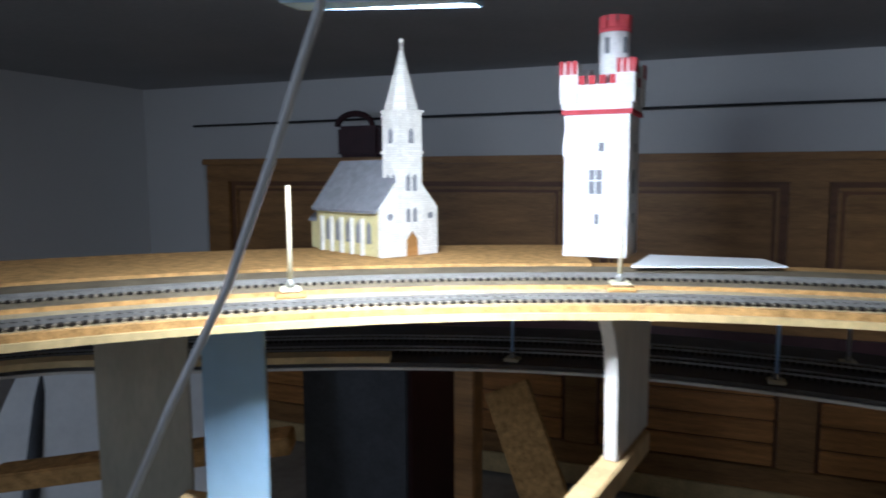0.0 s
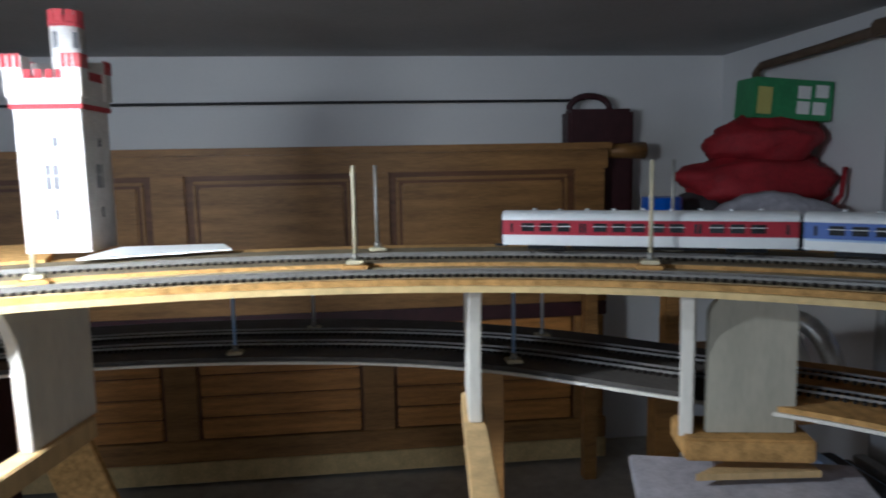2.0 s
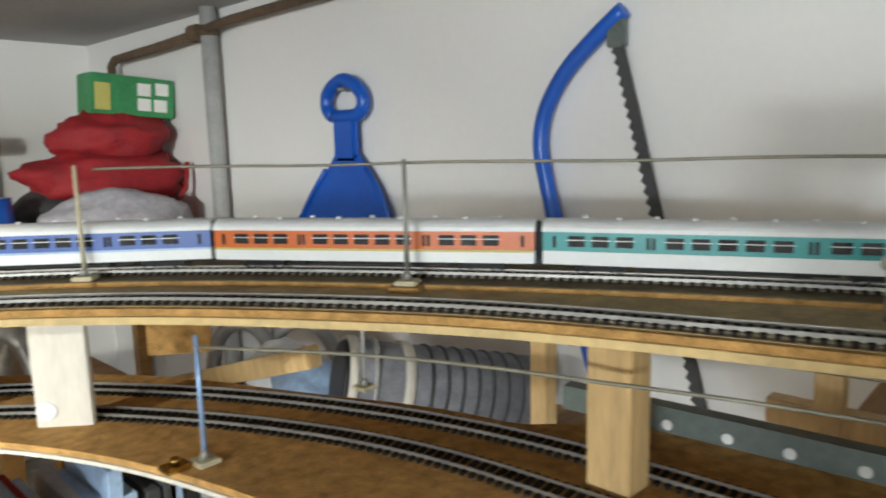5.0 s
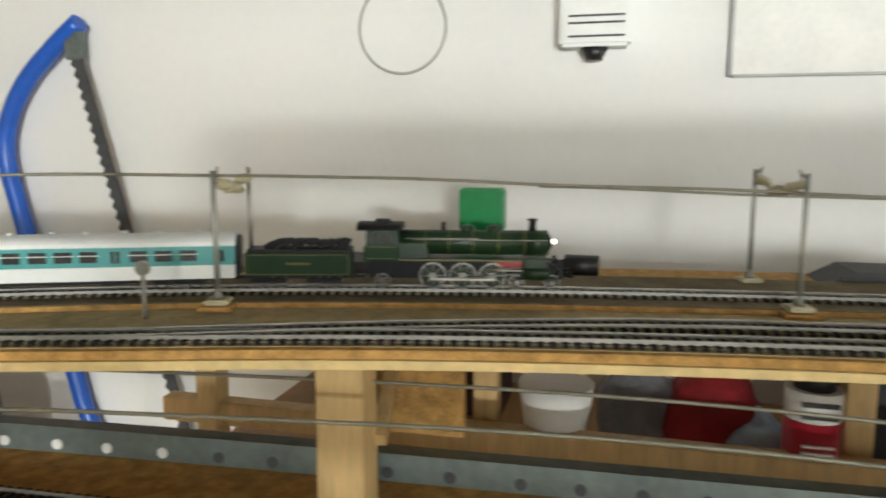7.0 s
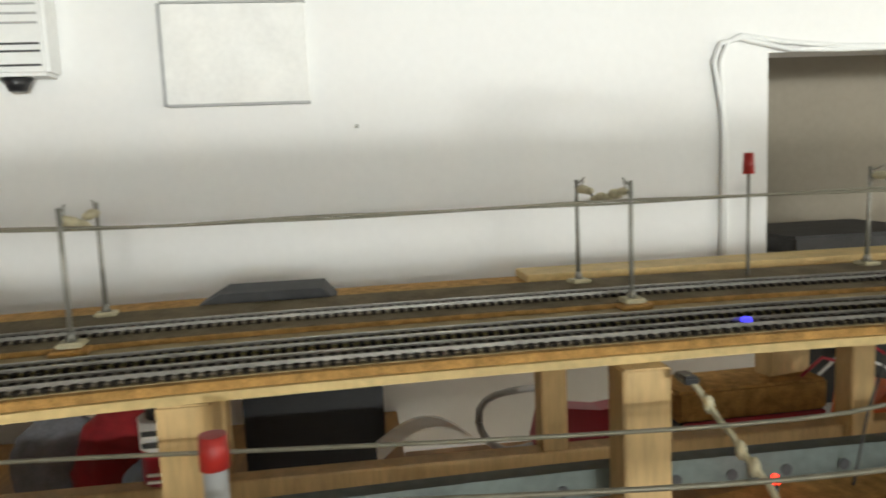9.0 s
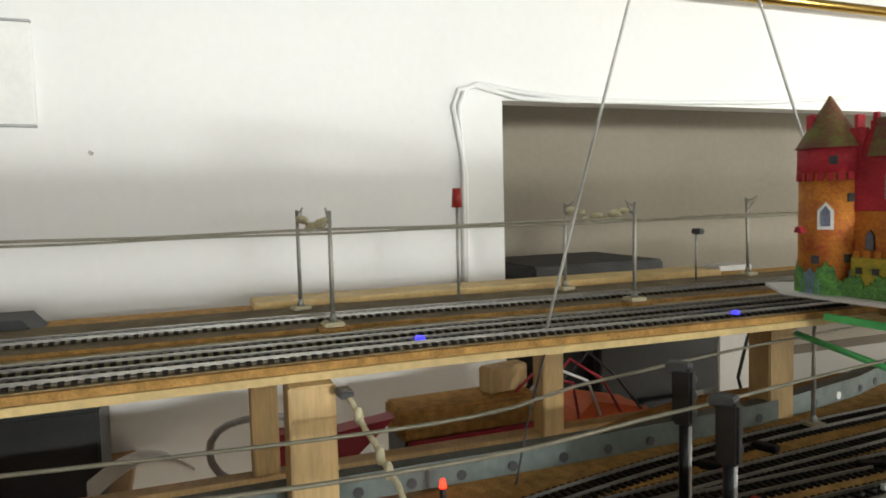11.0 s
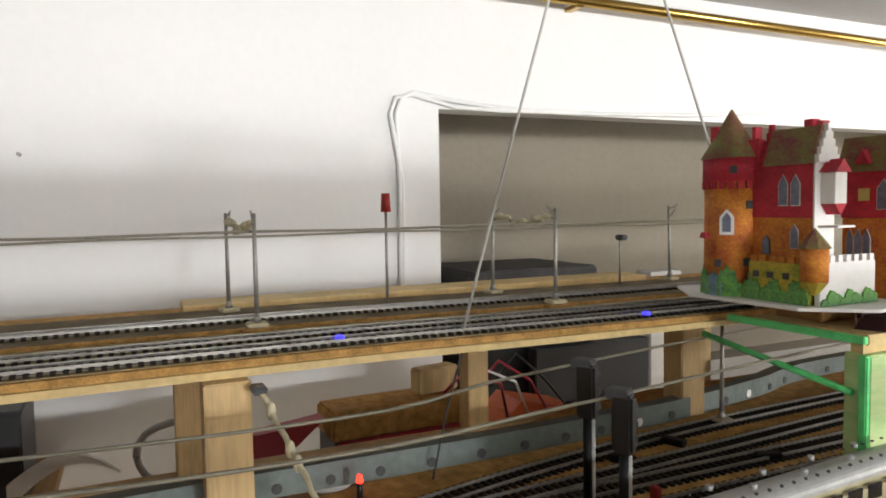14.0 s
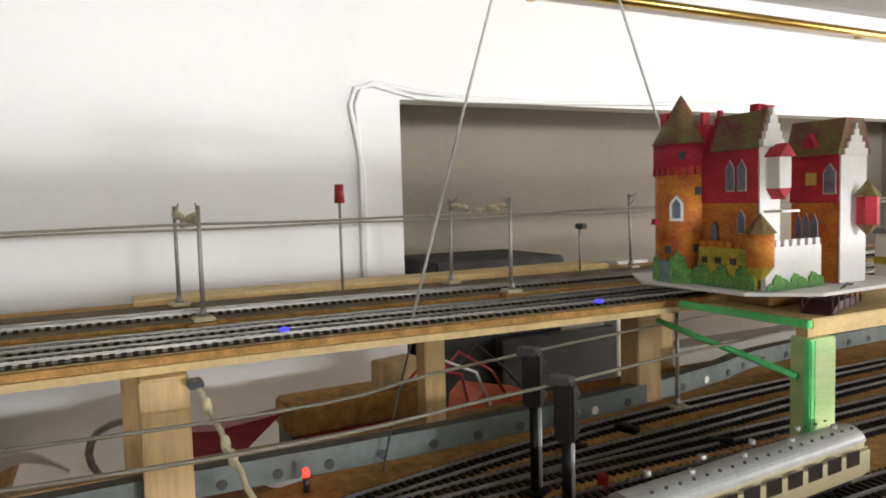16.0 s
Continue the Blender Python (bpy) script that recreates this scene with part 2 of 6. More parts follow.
def solo(name, bm, mat, label, category, group="", kind="", at=None):
    return tagged(part(name, bm, mat, None, "", at), label, category, group, kind)


def B(x0, x1, y0, y1, z0, z1, bevel=0.0, bm=None):
    bm = bm or bmesh.new()
    vs = [bm.verts.new((x, y, z)) for z in (z0, z1) for y in (y0, y1) for x in (x0, x1)]
    fs = [bm.faces.new([vs[i] for i in f]) for f in ((0, 2, 3, 1), (4, 5, 7, 6), (0, 1, 5, 4), (2, 6, 7, 3), (0, 4, 6, 2), (1, 3, 7, 5))]
    if bevel:
        bmesh.ops.bevel(bm, geom=list({e for f in fs for e in f.edges}), offset=bevel, segments=2, affect="EDGES")
    return bm


def C(p0, p1, r0, r1=None, n=12, bm=None, smooth=True):
    bm = bm or bmesh.new()
    r1 = r0 if r1 is None else r1
    p0, p1 = Vector(p0), Vector(p1)
    d = (p1 - p0).normalized()
    a = d.orthogonal().normalized()
    b = d.cross(a)
    rings = []
    for p, r in ((p0, r0), (p1, r1)):
        rings.append([bm.verts.new(p + (a * math.cos(k * math.tau / n) + b * math.sin(k * math.tau / n)) * r) for k in range(n)])
    for k in range(n):
        f = bm.faces.new((rings[0][k], rings[0][(k + 1) % n], rings[1][(k + 1) % n], rings[1][k]))
        f.smooth = smooth
    bm.faces.new(rings[0][::-1])
    bm.faces.new(rings[1])
    return bm


def tube(pts, r, n=8, bm=None):
    """A round tube along points."""
    bm = bm or bmesh.new()
    pts = [Vector(p) for p in pts]
    rings, a = [], None
    for i, p in enumerate(pts):
        d = (pts[min(i + 1, len(pts) - 1)] - pts[max(i - 1, 0)]).normalized()
        a = d.orthogonal().normalized() if a is None else (a - d * a.dot(d)).normalized()
        b = d.cross(a)
        rings.append([bm.verts.new(p + (a * math.cos(k * math.tau / n) + b * math.sin(k * math.tau / n)) * r) for k in range(n)])
    for r0, r1 in zip(rings, rings[1:]):
        for k in range(n):
            bm.faces.new((r0[k], r0[(k + 1) % n], r1[(k + 1) % n], r1[k])).smooth = True
    bm.faces.new(rings[0][::-1])
    bm.faces.new(rings[-1])
    return bm


def prism(outline, a0, a1, axis="y", bm=None):
    """A flat outline drawn in the plane across the axis, given thickness."""
    bm = bm or bmesh.new()
    put = {"y": lambda u, v, a: (u, a, v), "x": lambda u, v, a: (a, u, v), "z": lambda u, v, a: (u, v, a)}[axis]
    r0 = [bm.verts.new(put(u, v, a0)) for u, v in outline]
    r1 = [bm.verts.new(put(u, v, a1)) for u, v in outline]
    n = len(outline)
    for k in range(n):
        bm.faces.new((r0[k], r0[(k + 1) % n], r1[(k + 1) % n], r1[k]))
    bm.faces.new(r0[::-1])
    bm.faces.new(r1)
    bmesh.ops.recalc_face_normals(bm, faces=bm.faces)
    return bm


def spline(ctrl, step=0.01):
    """Smooth line through control points, evenly resampled."""
    p = [Vector(c) for c in ctrl]
    p = [2 * p[0] - p[1], *p, 2 * p[-1] - p[-2]]
    out = []
    for i in range(1, len(p) - 2):
        n = max(2, int((p[i + 1] - p[i]).length / (step / 4)))
        for k in range(n):
            t = k / n
            out.append(0.5 * (2 * p[i] + (p[i + 1] - p[i - 1]) * t + (2 * p[i - 1] - 5 * p[i] + 4 * p[i + 1] - p[i + 2]) * t * t
                              + (3 * p[i] - p[i - 1] - 3 * p[i + 1] + p[i + 2]) * t ** 3))
    out.append(p[-2])
    even, run = [out[0]], 0.0
    for a, b in zip(out, out[1:]):
        run += (b - a).length
        if run >= step:
            even.append(b)
            run = 0.0
    return even


def normals(pts):
    out = []
    for i in range(len(pts)):
        d = (pts[min(i + 1, len(pts) - 1)] - pts[max(i - 1, 0)]).normalized()
        out.append(Vector((-d.y, d.x)))
    return out


def offset(pts, u):
    """The line moved sideways to the left of its run; u is a number or a function of the index."""
    return [p + n * (u(i) if callable(u) else u) for i, (p, n) in enumerate(zip(pts, normals(pts)))]


def slab(left, right, z0, z1, bm=None):
    """A strip of board between two lines."""
    bm = bm or bmesh.new()
    rows = [[bm.verts.new((p.x, p.y, z)) for p, z in ((a, z0), (b, z0), (b, z1), (a, z1))] for a, b in zip(left, right)]
    for r, s in zip(rows, rows[1:]):
        for k in range(4):
            bm.faces.new((r[k], r[(k + 1) % 4], s[(k + 1) % 4], s[k]))
    bm.faces.new(rows[0][::-1])
    bm.faces.new(rows[-1])
    bmesh.ops.recalc_face_normals(bm, faces=bm.faces)
    return bm


SLEEPER = mesh_of(B(-0.0018, 0.0018, -0.015, 0.015, 0.0002, 0.0024), "sleeper", M_SLEEPERB)


def track(line, z, label, bed=None, near=None, width=0.03):
    """Model railway track on the board at height z."""
    th = thing("track", Matrix.Identity(4), label, "model track", "model railway tracks")
    if bed:
        part("track_bed", slab(offset(line, 0.0112), offset(line, -0.0112), z + 0.0003, z + 0.0017), bed, th)
    for s in (-1, 1):
        c = s * 0.0083
        part("rail", slab(offset(line, c + 0.0006), offset(line, c - 0.0006), z + 0.0018, z + 0.0046), M_RAIL, th)
    bm, run, nr, single = bmesh.new(), 0.0, normals(line), 0
    for i in range(len(line) - 1):
        a, b = line[i], line[i + 1]
        L = (b - a).length
        d, n = (b - a) / L, nr[i]
        while run < L:
            p = a + d * run
            if near and single < 300 and near[0] < p.y < near[1] and p.x > 0.9:
                part("sleeper", SLEEPER, None, th, at=pose(p.x, p.y, z, 0, 0, math.degrees(math.atan2(d.y, d.x))))
                single += 1
            else:
                cs = [p + d * (sx * 0.0018) + n * (sy * width / 2) for sx, sy in ((-1, -1), (1, -1), (1, 1), (-1, 1))]
                v0 = [bm.verts.new((q.x, q.y, z + 0.0002)) for q in cs]
                v1 = [bm.verts.new((q.x, q.y, z + 0.0024)) for q in cs]
                bm.faces.new(v1)
                for k in range(4):
                    bm.faces.new((v0[k], v0[(k + 1) % 4], v1[(k + 1) % 4], v1[k]))
            run += 0.0075
        run -= L
    tagged(part("sleeper_run", bm, M_SLEEPERB if bed else M_SLEEPER, th), kind="stuff")
    return th


# ---- the plan: the row of masts along the upper deck ----
ROW = spline([(-0.66, 0.10), (-0.62, 0.355), (-0.496, 0.623), (-0.294, 0.827), (-0.03, 0.957), (0.262, 0.984), (0.54, 0.915), (0.775, 0.752), (0.943, 0.518),
              (1.096, 0.184), (1.178, -0.229), (1.198, -0.65), (1.19, -0.95), (1.186, -1.4), (1.182, -1.9), (1.18, -2.6)], 0.012)
S = [0.0]
for _a, _b in zip(ROW, ROW[1:]):
    S.append(S[-1] + (_b - _a).length)


def nearest(x, y):
    return min(range(len(ROW)), key=lambda i: (ROW[i] - Vector((x, y))).length)


I_F, I_E = nearest(0.943, 0.518), nearest(1.096, 0.184)


def edge(i):
    t = min(1, max(0, (S[i] - S[I_F]) / (S[I_E] - S[I_F])))
    return -0.074 - 0.032 * t * t * (3 - 2 * t)


def ramp(v, a, b):
    """0 to 1 as v goes from a to b, eased."""
    k = min(1, max(0, (v - a) / (b - a)))
    return k * k * (3 - 2 * k)


Z_LOW, Z_UP = 1.156, 1.161     # tops of the lower and the raised board of the upper deck
Z_YARD = 1.041                 # top of the lower level

# ---- the room ----
def wall(name, bm, mat, label):
    return solo(name, bm, mat, label, "wall", kind="structure")


X_E, Y_N, Z_C, Z_F = 1.532, 2.655, 1.615, 0.25
_bm = B(X_E, X_E + 0.25, -0.973, Y_N + 0.2, Z_F, Z_C + 0.1)
B(X_E, X_E + 0.045, -3.2, -0.973, 1.405, Z_C + 0.1, bm=_bm)
B(X_E, X_E + 0.25, -3.2, -0.973, Z_F, 0.9, bm=_bm)
B(X_E, X_E + 0.25, -3.2, -2.6, 0.9, 1.4045, bm=_bm)
B(X_E + 0.046, X_E + 0.25, -3.2, -2.6, 1.4045, Z_C + 0.1, bm=_bm)
wall("wall_east", _bm, M_WALL, "white plastered wall with a wide niche opening in it")
wall("niche_back", B(X_E + 0.32, X_E + 0.37, -2.75, -0.9, 0.9, Z_C + 0.1), M_NICHE, "taupe back of the deep wall niche")
wall("niche_side", B(X_E + 0.25, X_E + 0.319, -0.94, -0.9, 0.901, Z_C + 0.1), M_NICHE, "taupe side of the deep wall niche")
wall("niche_side", B(X_E + 0.25, X_E + 0.319, -2.75, -2.6, 0.901, Z_C + 0.1), M_NICHE, "taupe side of the deep wall niche")
wall("niche_top", B(X_E + 0.046, X_E + 0.37, -2.75, -0.9, Z_C + 0.101, Z_C + 0.15), M_NICHE, "taupe top of the deep wall niche")
wall("niche_bottom", B(X_E + 0.25, X_E + 0.319, -2.75, -0.9, 0.85, 0.9), M_NICHE, "taupe bottom of the deep wall niche")
wall("wall_north", B(-2.2, X_E, Y_N, Y_N + 0.2, Z_F, Z_C + 0.1), M_WALL, "white plastered end wall behind the brown cabinet")
_bm = B(-2.4, -2.2, -3.2, -1.65, Z_F, Z_C + 0.1)
B(-2.4, -2.2, -0.35, Y_N + 0.2, Z_F, Z_C + 0.1, bm=_bm)
B(-2.4, -2.2, -1.65, -0.35, Z_F, 1.205, bm=_bm)
B(-2.4, -2.2, -1.65, -0.35, 1.565, Z_C + 0.1, bm=_bm)
wall("wall_west", _bm, M_WALL, "white plastered wall with a window opening")
_bm = B(-2.2, -0.3, -3.2, -3.0, Z_F, Z_C + 0.1)
B(1.2, X_E, -3.2, -3.0, Z_F, Z_C + 0.1, bm=_bm)
B(-0.3, 1.2, -3.2, -3.0, Z_F, 0.92, bm=_bm)
B(-0.3, 1.2, -3.2, -3.0, 1.52, Z_C + 0.1, bm=_bm)
wall("wall_south", _bm, M_WALL, "white plastered wall with a window opening")
# Unseen beam and slats, added to shade a band of the east wall.
_bm = B(0.36, 0.40, -3.0, 0.0, 1.285, 1.338)
for _y0, _y1 in ((-0.05, 0.0), (-3.0, -2.95)):
    B(0.36, 0.40, _y0, _y1, Z_F, 1.2848, bm=_bm)
for _k in range(12):
    B(0.365, 0.395, -2.95, -0.05, 0.55 + _k * 0.06, 0.583 + _k * 0.06, bm=_bm)
# Post and strut added on the beam to throw a mast-shaped shadow.
B(0.37, 0.39, -0.751, -0.729, 1.3382, 1.377, bm=_bm)
prism([(-0.77, 1.372), (-0.77, 1.364), (-1.02, 1.3384), (-0.98, 1.3384)], 0.375, 0.385, "x", bm=_bm)
wall("light_blocker", _bm, M_WALL, "unseen slatted blocker shaping the west light on the east wall")
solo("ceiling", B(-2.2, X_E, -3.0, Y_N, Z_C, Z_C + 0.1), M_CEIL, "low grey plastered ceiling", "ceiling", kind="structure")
solo("floor", B(-2.4, X_E + 0.6, -3.2, Y_N + 0.2, Z_F - 0.1, Z_F), M_FLOOR, "pale grey concrete floor", "floor", kind="structure")

# ---- upper deck ----
deck = thing("upper_deck", Matrix.Identity(4), "long curved chipboard deck carrying the upper model tracks", "model deck", kind="structure")
part("deck_board", slab(offset(ROW, 0.20), offset(ROW, edge), 1.1506, Z_LOW), M_CHIP, deck)
part("deck_batten", slab(offset(ROW, lambda i: edge(i) + 0.02), offset(ROW, lambda i: edge(i) - 0.003), 1.1448, 1.1504), M_PINEB, deck, "pale pine edging strip")
part("raised_board", slab(offset(ROW, 0.13), offset(ROW, 0.004), Z_LOW + 0.0005, Z_UP - 0.0008), M_CHIP, deck)
part("raised_surface", slab(offset(ROW, 0.1285), offset(ROW, 0.0055), Z_UP - 0.0007, Z_UP), M_DUST, deck, "dusty grey-brown board top")
part("board_surface", slab(offset(ROW, 0.0035), offset(ROW, lambda i: edge(i) + 0.006), Z_LOW + 0.0001, Z_LOW + 0.0007), M_CORK, deck)
_i0, _i1 = nearest(-0.6, 0.4), nearest(-0.02, 0.96)
part("rear_platform", slab(offset(ROW[_i0:_i1], 0.33), offset(ROW[_i0:_i1], 0.132), 1.1565, 1.164), M_CHIP, deck)
LINE_TRAIN = offset(ROW, 0.042)
track(LINE_TRAIN, Z_UP, "black-sleepered outer track on the raised board", M_BALLAST, (-1.4, 0.4))
track(offset(ROW, lambda i: edge(i) + 0.022), Z_LOW + 0.001, "grey-bedded inner track along the deck edge", M_BALLAST, (-1.4, 0.4))
I_M, I_N = nearest(1.05, 0.30), nearest(1.178, -0.20)
track(offset(ROW[I_M:], lambda i: edge(i + I_M) + 0.022 + 0.041 * ramp(S[i + I_M], S[I_M], S[I_N])), Z_LOW + 0.0013, "greenish-bedded middle track on the deck", M_BALLAST2, (-1.4, 0.4))

# ---- lower level ----
LOW = spline([(-0.9, 0.55), (-0.698, 0.854), (-0.52, 0.945), (-0.295, 1.045), (-0.05, 1.10), (0.2, 1.083), (0.388, 1.022), (0.55, 0.905), (0.672, 0.805), (0.735, 0.715),
              (0.785, 0.58), (0.815, 0.40), (0.83, 0.1), (0.82, -0.4), (0.81, -1.0), (0.81, -2.6)], 0.015)
low = thing("lower_deck", Matrix.Identity(4), "lower chipboard deck under the curve carrying more tracks", "model deck", kind="structure")
_w = [(0.165 + 0.03 * ramp(p.y, 0.65, 0.45) + 0.09 * ramp(p.y, 0.45, 0.33) + 0.14 * ramp(p.y, -0.6, -1.1)) if p.x > 0.6 else 0.20 - 0.035 * min(1, max(0, (p.x - 0.2) / 0.4)) for p in LOW]
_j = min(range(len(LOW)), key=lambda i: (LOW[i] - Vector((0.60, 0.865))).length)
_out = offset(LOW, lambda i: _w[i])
part("lower_board", slab(_out[:_j + 1], LOW[:_j + 1], Z_YARD - 0.005, Z_YARD), M_GREYBOARD, low, "dark grey stretch of board")
part("lower_board", slab(_out[_j:], LOW[_j:], Z_YARD - 0.005, Z_YARD), M_CHIP, low)
_k0 = min(range(len(LOW)), key=lambda i: (LOW[i] - Vector((-0.29, 1.045))).length)
part("edge_or_shadow_strip", slab(offset(LOW[:_k0], 0.022), offset(LOW[:_k0], -0.004), Z_YARD + 0.0003, Z_YARD + 0.008), M_PINEB, low, "pale pine strip on the board edge")
part("lower_edging", slab(offset(LOW, 0.012), offset(LOW, -0.002), Z_YARD - 0.0085, Z_YARD - 0.0052), M_WHITEPLY, low, "pale edging strip")
track(offset(LOW, lambda i: 0.055 + (0.058 * ramp(LOW[i].y, 0.85, 0.40) + 0.05 * ramp(LOW[i].y, 0.2, -0.9) if LOW[i].x > 0.6 else 0)), Z_YARD, "lower inner track with black sleepers", None)
track(offset(LOW, lambda i: 0.115 + (0.060 * ramp(LOW[i].y, 0.85, 0.35) + 0.03 * ramp(LOW[i].y, 0.3, -0.8) if LOW[i].x > 0.6 else 0)), Z_YARD, "lower outer track with black sleepers", None)
for _line, _lab in (([(0.895, -0.45), (0.894, -0.8), (0.893, -1.2), (0.893, -2.5)], "yard siding under the silver railcar"),
                    ([(1.0, -0.25), (1.019, -0.6), (1.045, -1.0), (1.064, -1.4), (1.075, -2.5)], "yard track branching between two signals"),
                    ([(1.022, -0.62), (1.052, -0.74), (1.082, -0.90), (1.102, -1.10), (1.112, -1.5), (1.115, -2.5)], "rear yard track beside the steel girder")):
    track(spline(_line, 0.015), Z_YARD + (0.0004 if _line[0][0] == 1.0 else 0), _lab, None)

# ---- supports of the decks ----
def post(x0, x1, y0, y1, z0, z1, label, mat=None, m=None):
    th = solo("deck_post", B(x0, x1, y0, y1, z0, z1, 0.0012), mat or M_PINE, label, "wooden post", "posts under the deck")
    return th


for _x, _y in ((0.966, 0.346), (1.045, 0.063), (1.091, -0.327), (1.089, -0.609), (1.145, -1.078)):
    post(_x - 0.014, _x + 0.014, _y - 0.0158, _y + 0.0158, Z_YARD, 1.1504 if _x > 1.1 else 1.1446, "pale pine post standing on the lower deck")
for _x, _y in ((1.245, 0.60), (1.243, 0.287), (1.27, 0.012), (1.274, -0.302), (1.25, -0.5945), (1.24, -0.8785), (1.30, -1.25)):
    post(_x - 0.012, _x + 0.012, _y - 0.0115, _y + 0.0115, Z_F if _y > 0.5 else 0.97, 1.1504, "brown-stained wooden post behind the steel girder", M_PINE)
# Green light at the platform corner is painted onto post, batten, edge and arm.
post(0.9285, 0.950, -1.0805, -1.0551, Z_YARD, 1.1452, "pale post under the castle platform corner, green light in its colour", M_GREENLITPINE)
solo("green_lit_batten", B(0.9275, 0.9345, -1.0549, -1.0495, Z_YARD, 1.1452, 0.001), M_GREENLIT, "batten beside the platform post, coloured by green light", "batten")
_pl = thing("castle_platform", Matrix.Identity(4), "wooden board platform under the card castle", "platform", kind="structure")
part("platform_board", B(0.93, 1.036, -1.75, -1.055, 1.1525, 1.1605, 0.001), M_PINEB, _pl)
part("platform_edge", B(0.93, 1.062, -1.0548, -1.050, 1.1535, 1.1595, 0.0008), M_GREENLIT, _pl, "edge strip coloured by green light")
part("platform_rail", B(0.935, 0.945, -1.75, -1.056, 1.1455, 1.1523), M_PINEB, _pl)
solo("green_lit_gantry_arm", tube([(0.94, -1.052, 1.115), (1.02, -1.055, 1.125), (1.09, -1.05, 1.137)], 0.0028, 6), M_GREENLIT, "slanting gantry arm coloured by green light", "gantry arm")


def at_row(i, u):
    p = ROW[i] + normals(ROW)[i] * u
    return p


def pier(x, y, label, armed=True, turned=None):
    """A shaped plywood bracket standing across the deck."""
    i = nearest(x, y)
    d = normals(ROW)[i]
    ang = math.degrees(math.atan2(d.y, d.x))
    ang = turned or ang
    p = ROW[i]
    out = [(-0.072, 1.1446), (-0.062, 1.128), (-0.055, 1.112), (-0.051, 1.09), (-0.048, 1.013), (0.055, 1.013), (0.055, 1.1446)]
    bm = prism(out, -0.006, 0.006, "y")
    bmesh.ops.bevel(bm, geom=list(bm.edges), offset=0.0009, segments=1, affect="EDGES")
    t = thing("bracket_pier", pose(p.x, p.y, 0, 0, 0, ang), label, "plywood pier", "piers under the deck")
    part("bracket", bm, M_WHITEPLY, t)
    if armed:
        part("arm", B(-0.30, 0.045, -0.011, 0.011, 0.991, 1.0128, 0.0015), M_PINE, t, "rough pale pine arm")
    return t


pier(-0.021, 0.96, "whitewashed plywood bracket pier on a pine arm", True, 80.3)
pier(0.371, 0.963, "whitewashed plywood bracket pier on a pine arm", True, 84)
pier(0.577, 0.90, "whitewashed plywood bracket pier beside a grey panel", False)
_arc = [(math.cos(math.pi * k / 16), math.sin(math.pi * k / 16)) for k in range(9)]
_out = [(-0.038, 1.017), (0.038, 1.017)] + [(0.020 + 0.018 * u, 1.1222 + 0.018 * v) for u, v in _arc] + [(-0.020 - 0.018 * u, 1.1222 + 0.018 * v) for u, v in reversed(_arc)]
solo("support_board", prism(_out, -0.004, 0.004, "y"), M_GREYPLY, "broad grey plywood panel under the deck", "plywood pier", "piers under the deck", at=pose(0.607, 0.852, 0, 0, 0, -10))
solo("pier_block", B(-0.055, 0.055, -0.03, 0.03, 0.996, 1.0165, 0.002), M_CHIP, "brown wooden block beneath the grey panel", "wooden block", at=pose(0.605, 0.862, 0, 0, 0, -12))
_wp = thing("support_board", pose(0.762, 0.752, 0, 0, 0, -42), "narrow white plywood panel with a round pale spot", "plywood pier", "piers under the deck")
part("panel", B(-0.023, 0.023, -0.004, 0.004, 1.017, 1.1446, 0.001), M_WHITEPLY, _wp)
part("round_spot", C((-0.014, -0.0042, 1.055), (-0.014, -0.005, 1.055), 0.0085, n=24), M_WHITE, _wp)
# The bluish daylight on this panel is painted in as its colour.
solo("support_board", B(-0.026, 0.026, -0.004, 0.004, 0.6, 1.1446, 0.001), M_DAYLIGHTBLUE, "tall panel holding up the deck, daylight blue in its colour", "panel", "piers under the deck", at=pose(-0.321, 0.782, 0, 0, 0, 22))
solo("support_board", B(-0.04, 0.04, -0.004, 0.004, 0.7, 1.1446, 0.001), M_GREYPLY, "tall grey panel holding up the deck", "panel", "piers under the deck", at=pose(-0.437, 0.80, 0, 0, 0, 34))
solo("grey_board", B(-0.10, 0.10, -0.05, 0.05, -0.004, 0.004, 0.0015), M_LILAC, "worn grey carpet-covered board below the deck", "board", at=pose(0.6, 0.83, 0.972, 3, 0, -16))
solo("pale_board", prism([(-0.06, -0.02), (0.05, -0.03), (0.045, 0.04)], -0.003, 0.003, "z"), M_PINE, "pale triangular offcut of wood", "board", at=pose(0.61, 0.855, 0.985, 0, 0, 0))
solo("timber_post", B(0.41, 0.445, 1.15, 1.18, Z_F, 1.015, 0.002), M_DARKWOOD, "dark brown post carrying the lower deck", "wooden post")
solo("timber_post", B(-0.28, -0.25, 1.2, 1.24, Z_F, 1.015, 0.002), M_DARKWOOD, "dark brown post carrying the lower deck", "wooden post")
solo("leaning_plank", B(-0.045, 0.045, -0.008, 0.008, -0.46, 0.25, 0.002), M_CHIP, "brown plank leaning below the lower deck", "plank", at=pose(-0.2, 1.5, 0.64, -12, -25, 0))
_dc = thing("dark_cabinet", pose(-0.625, 1.7, Z_F), "dark box standing on the floor beneath", "box")
part("body", B(-0.125, 0.125, -0.148, 0.15, 0.0003, 0.65, 0.004), M_BROWNCASE, _dc)
part("door", B(-0.12, 0.12, -0.156, -0.1485, 0.01, 0.64, 0.003), M_DARK, _dc)
solo("pale_sheet", B(-0.2, 0.2, -0.004, 0.004, -0.2, 0.2, 0.002), M_CARD, "pale grey sheet leaning on the floor", "sheet", at=pose(-0.95, 1.25, 0.80, -18, 20, 25))
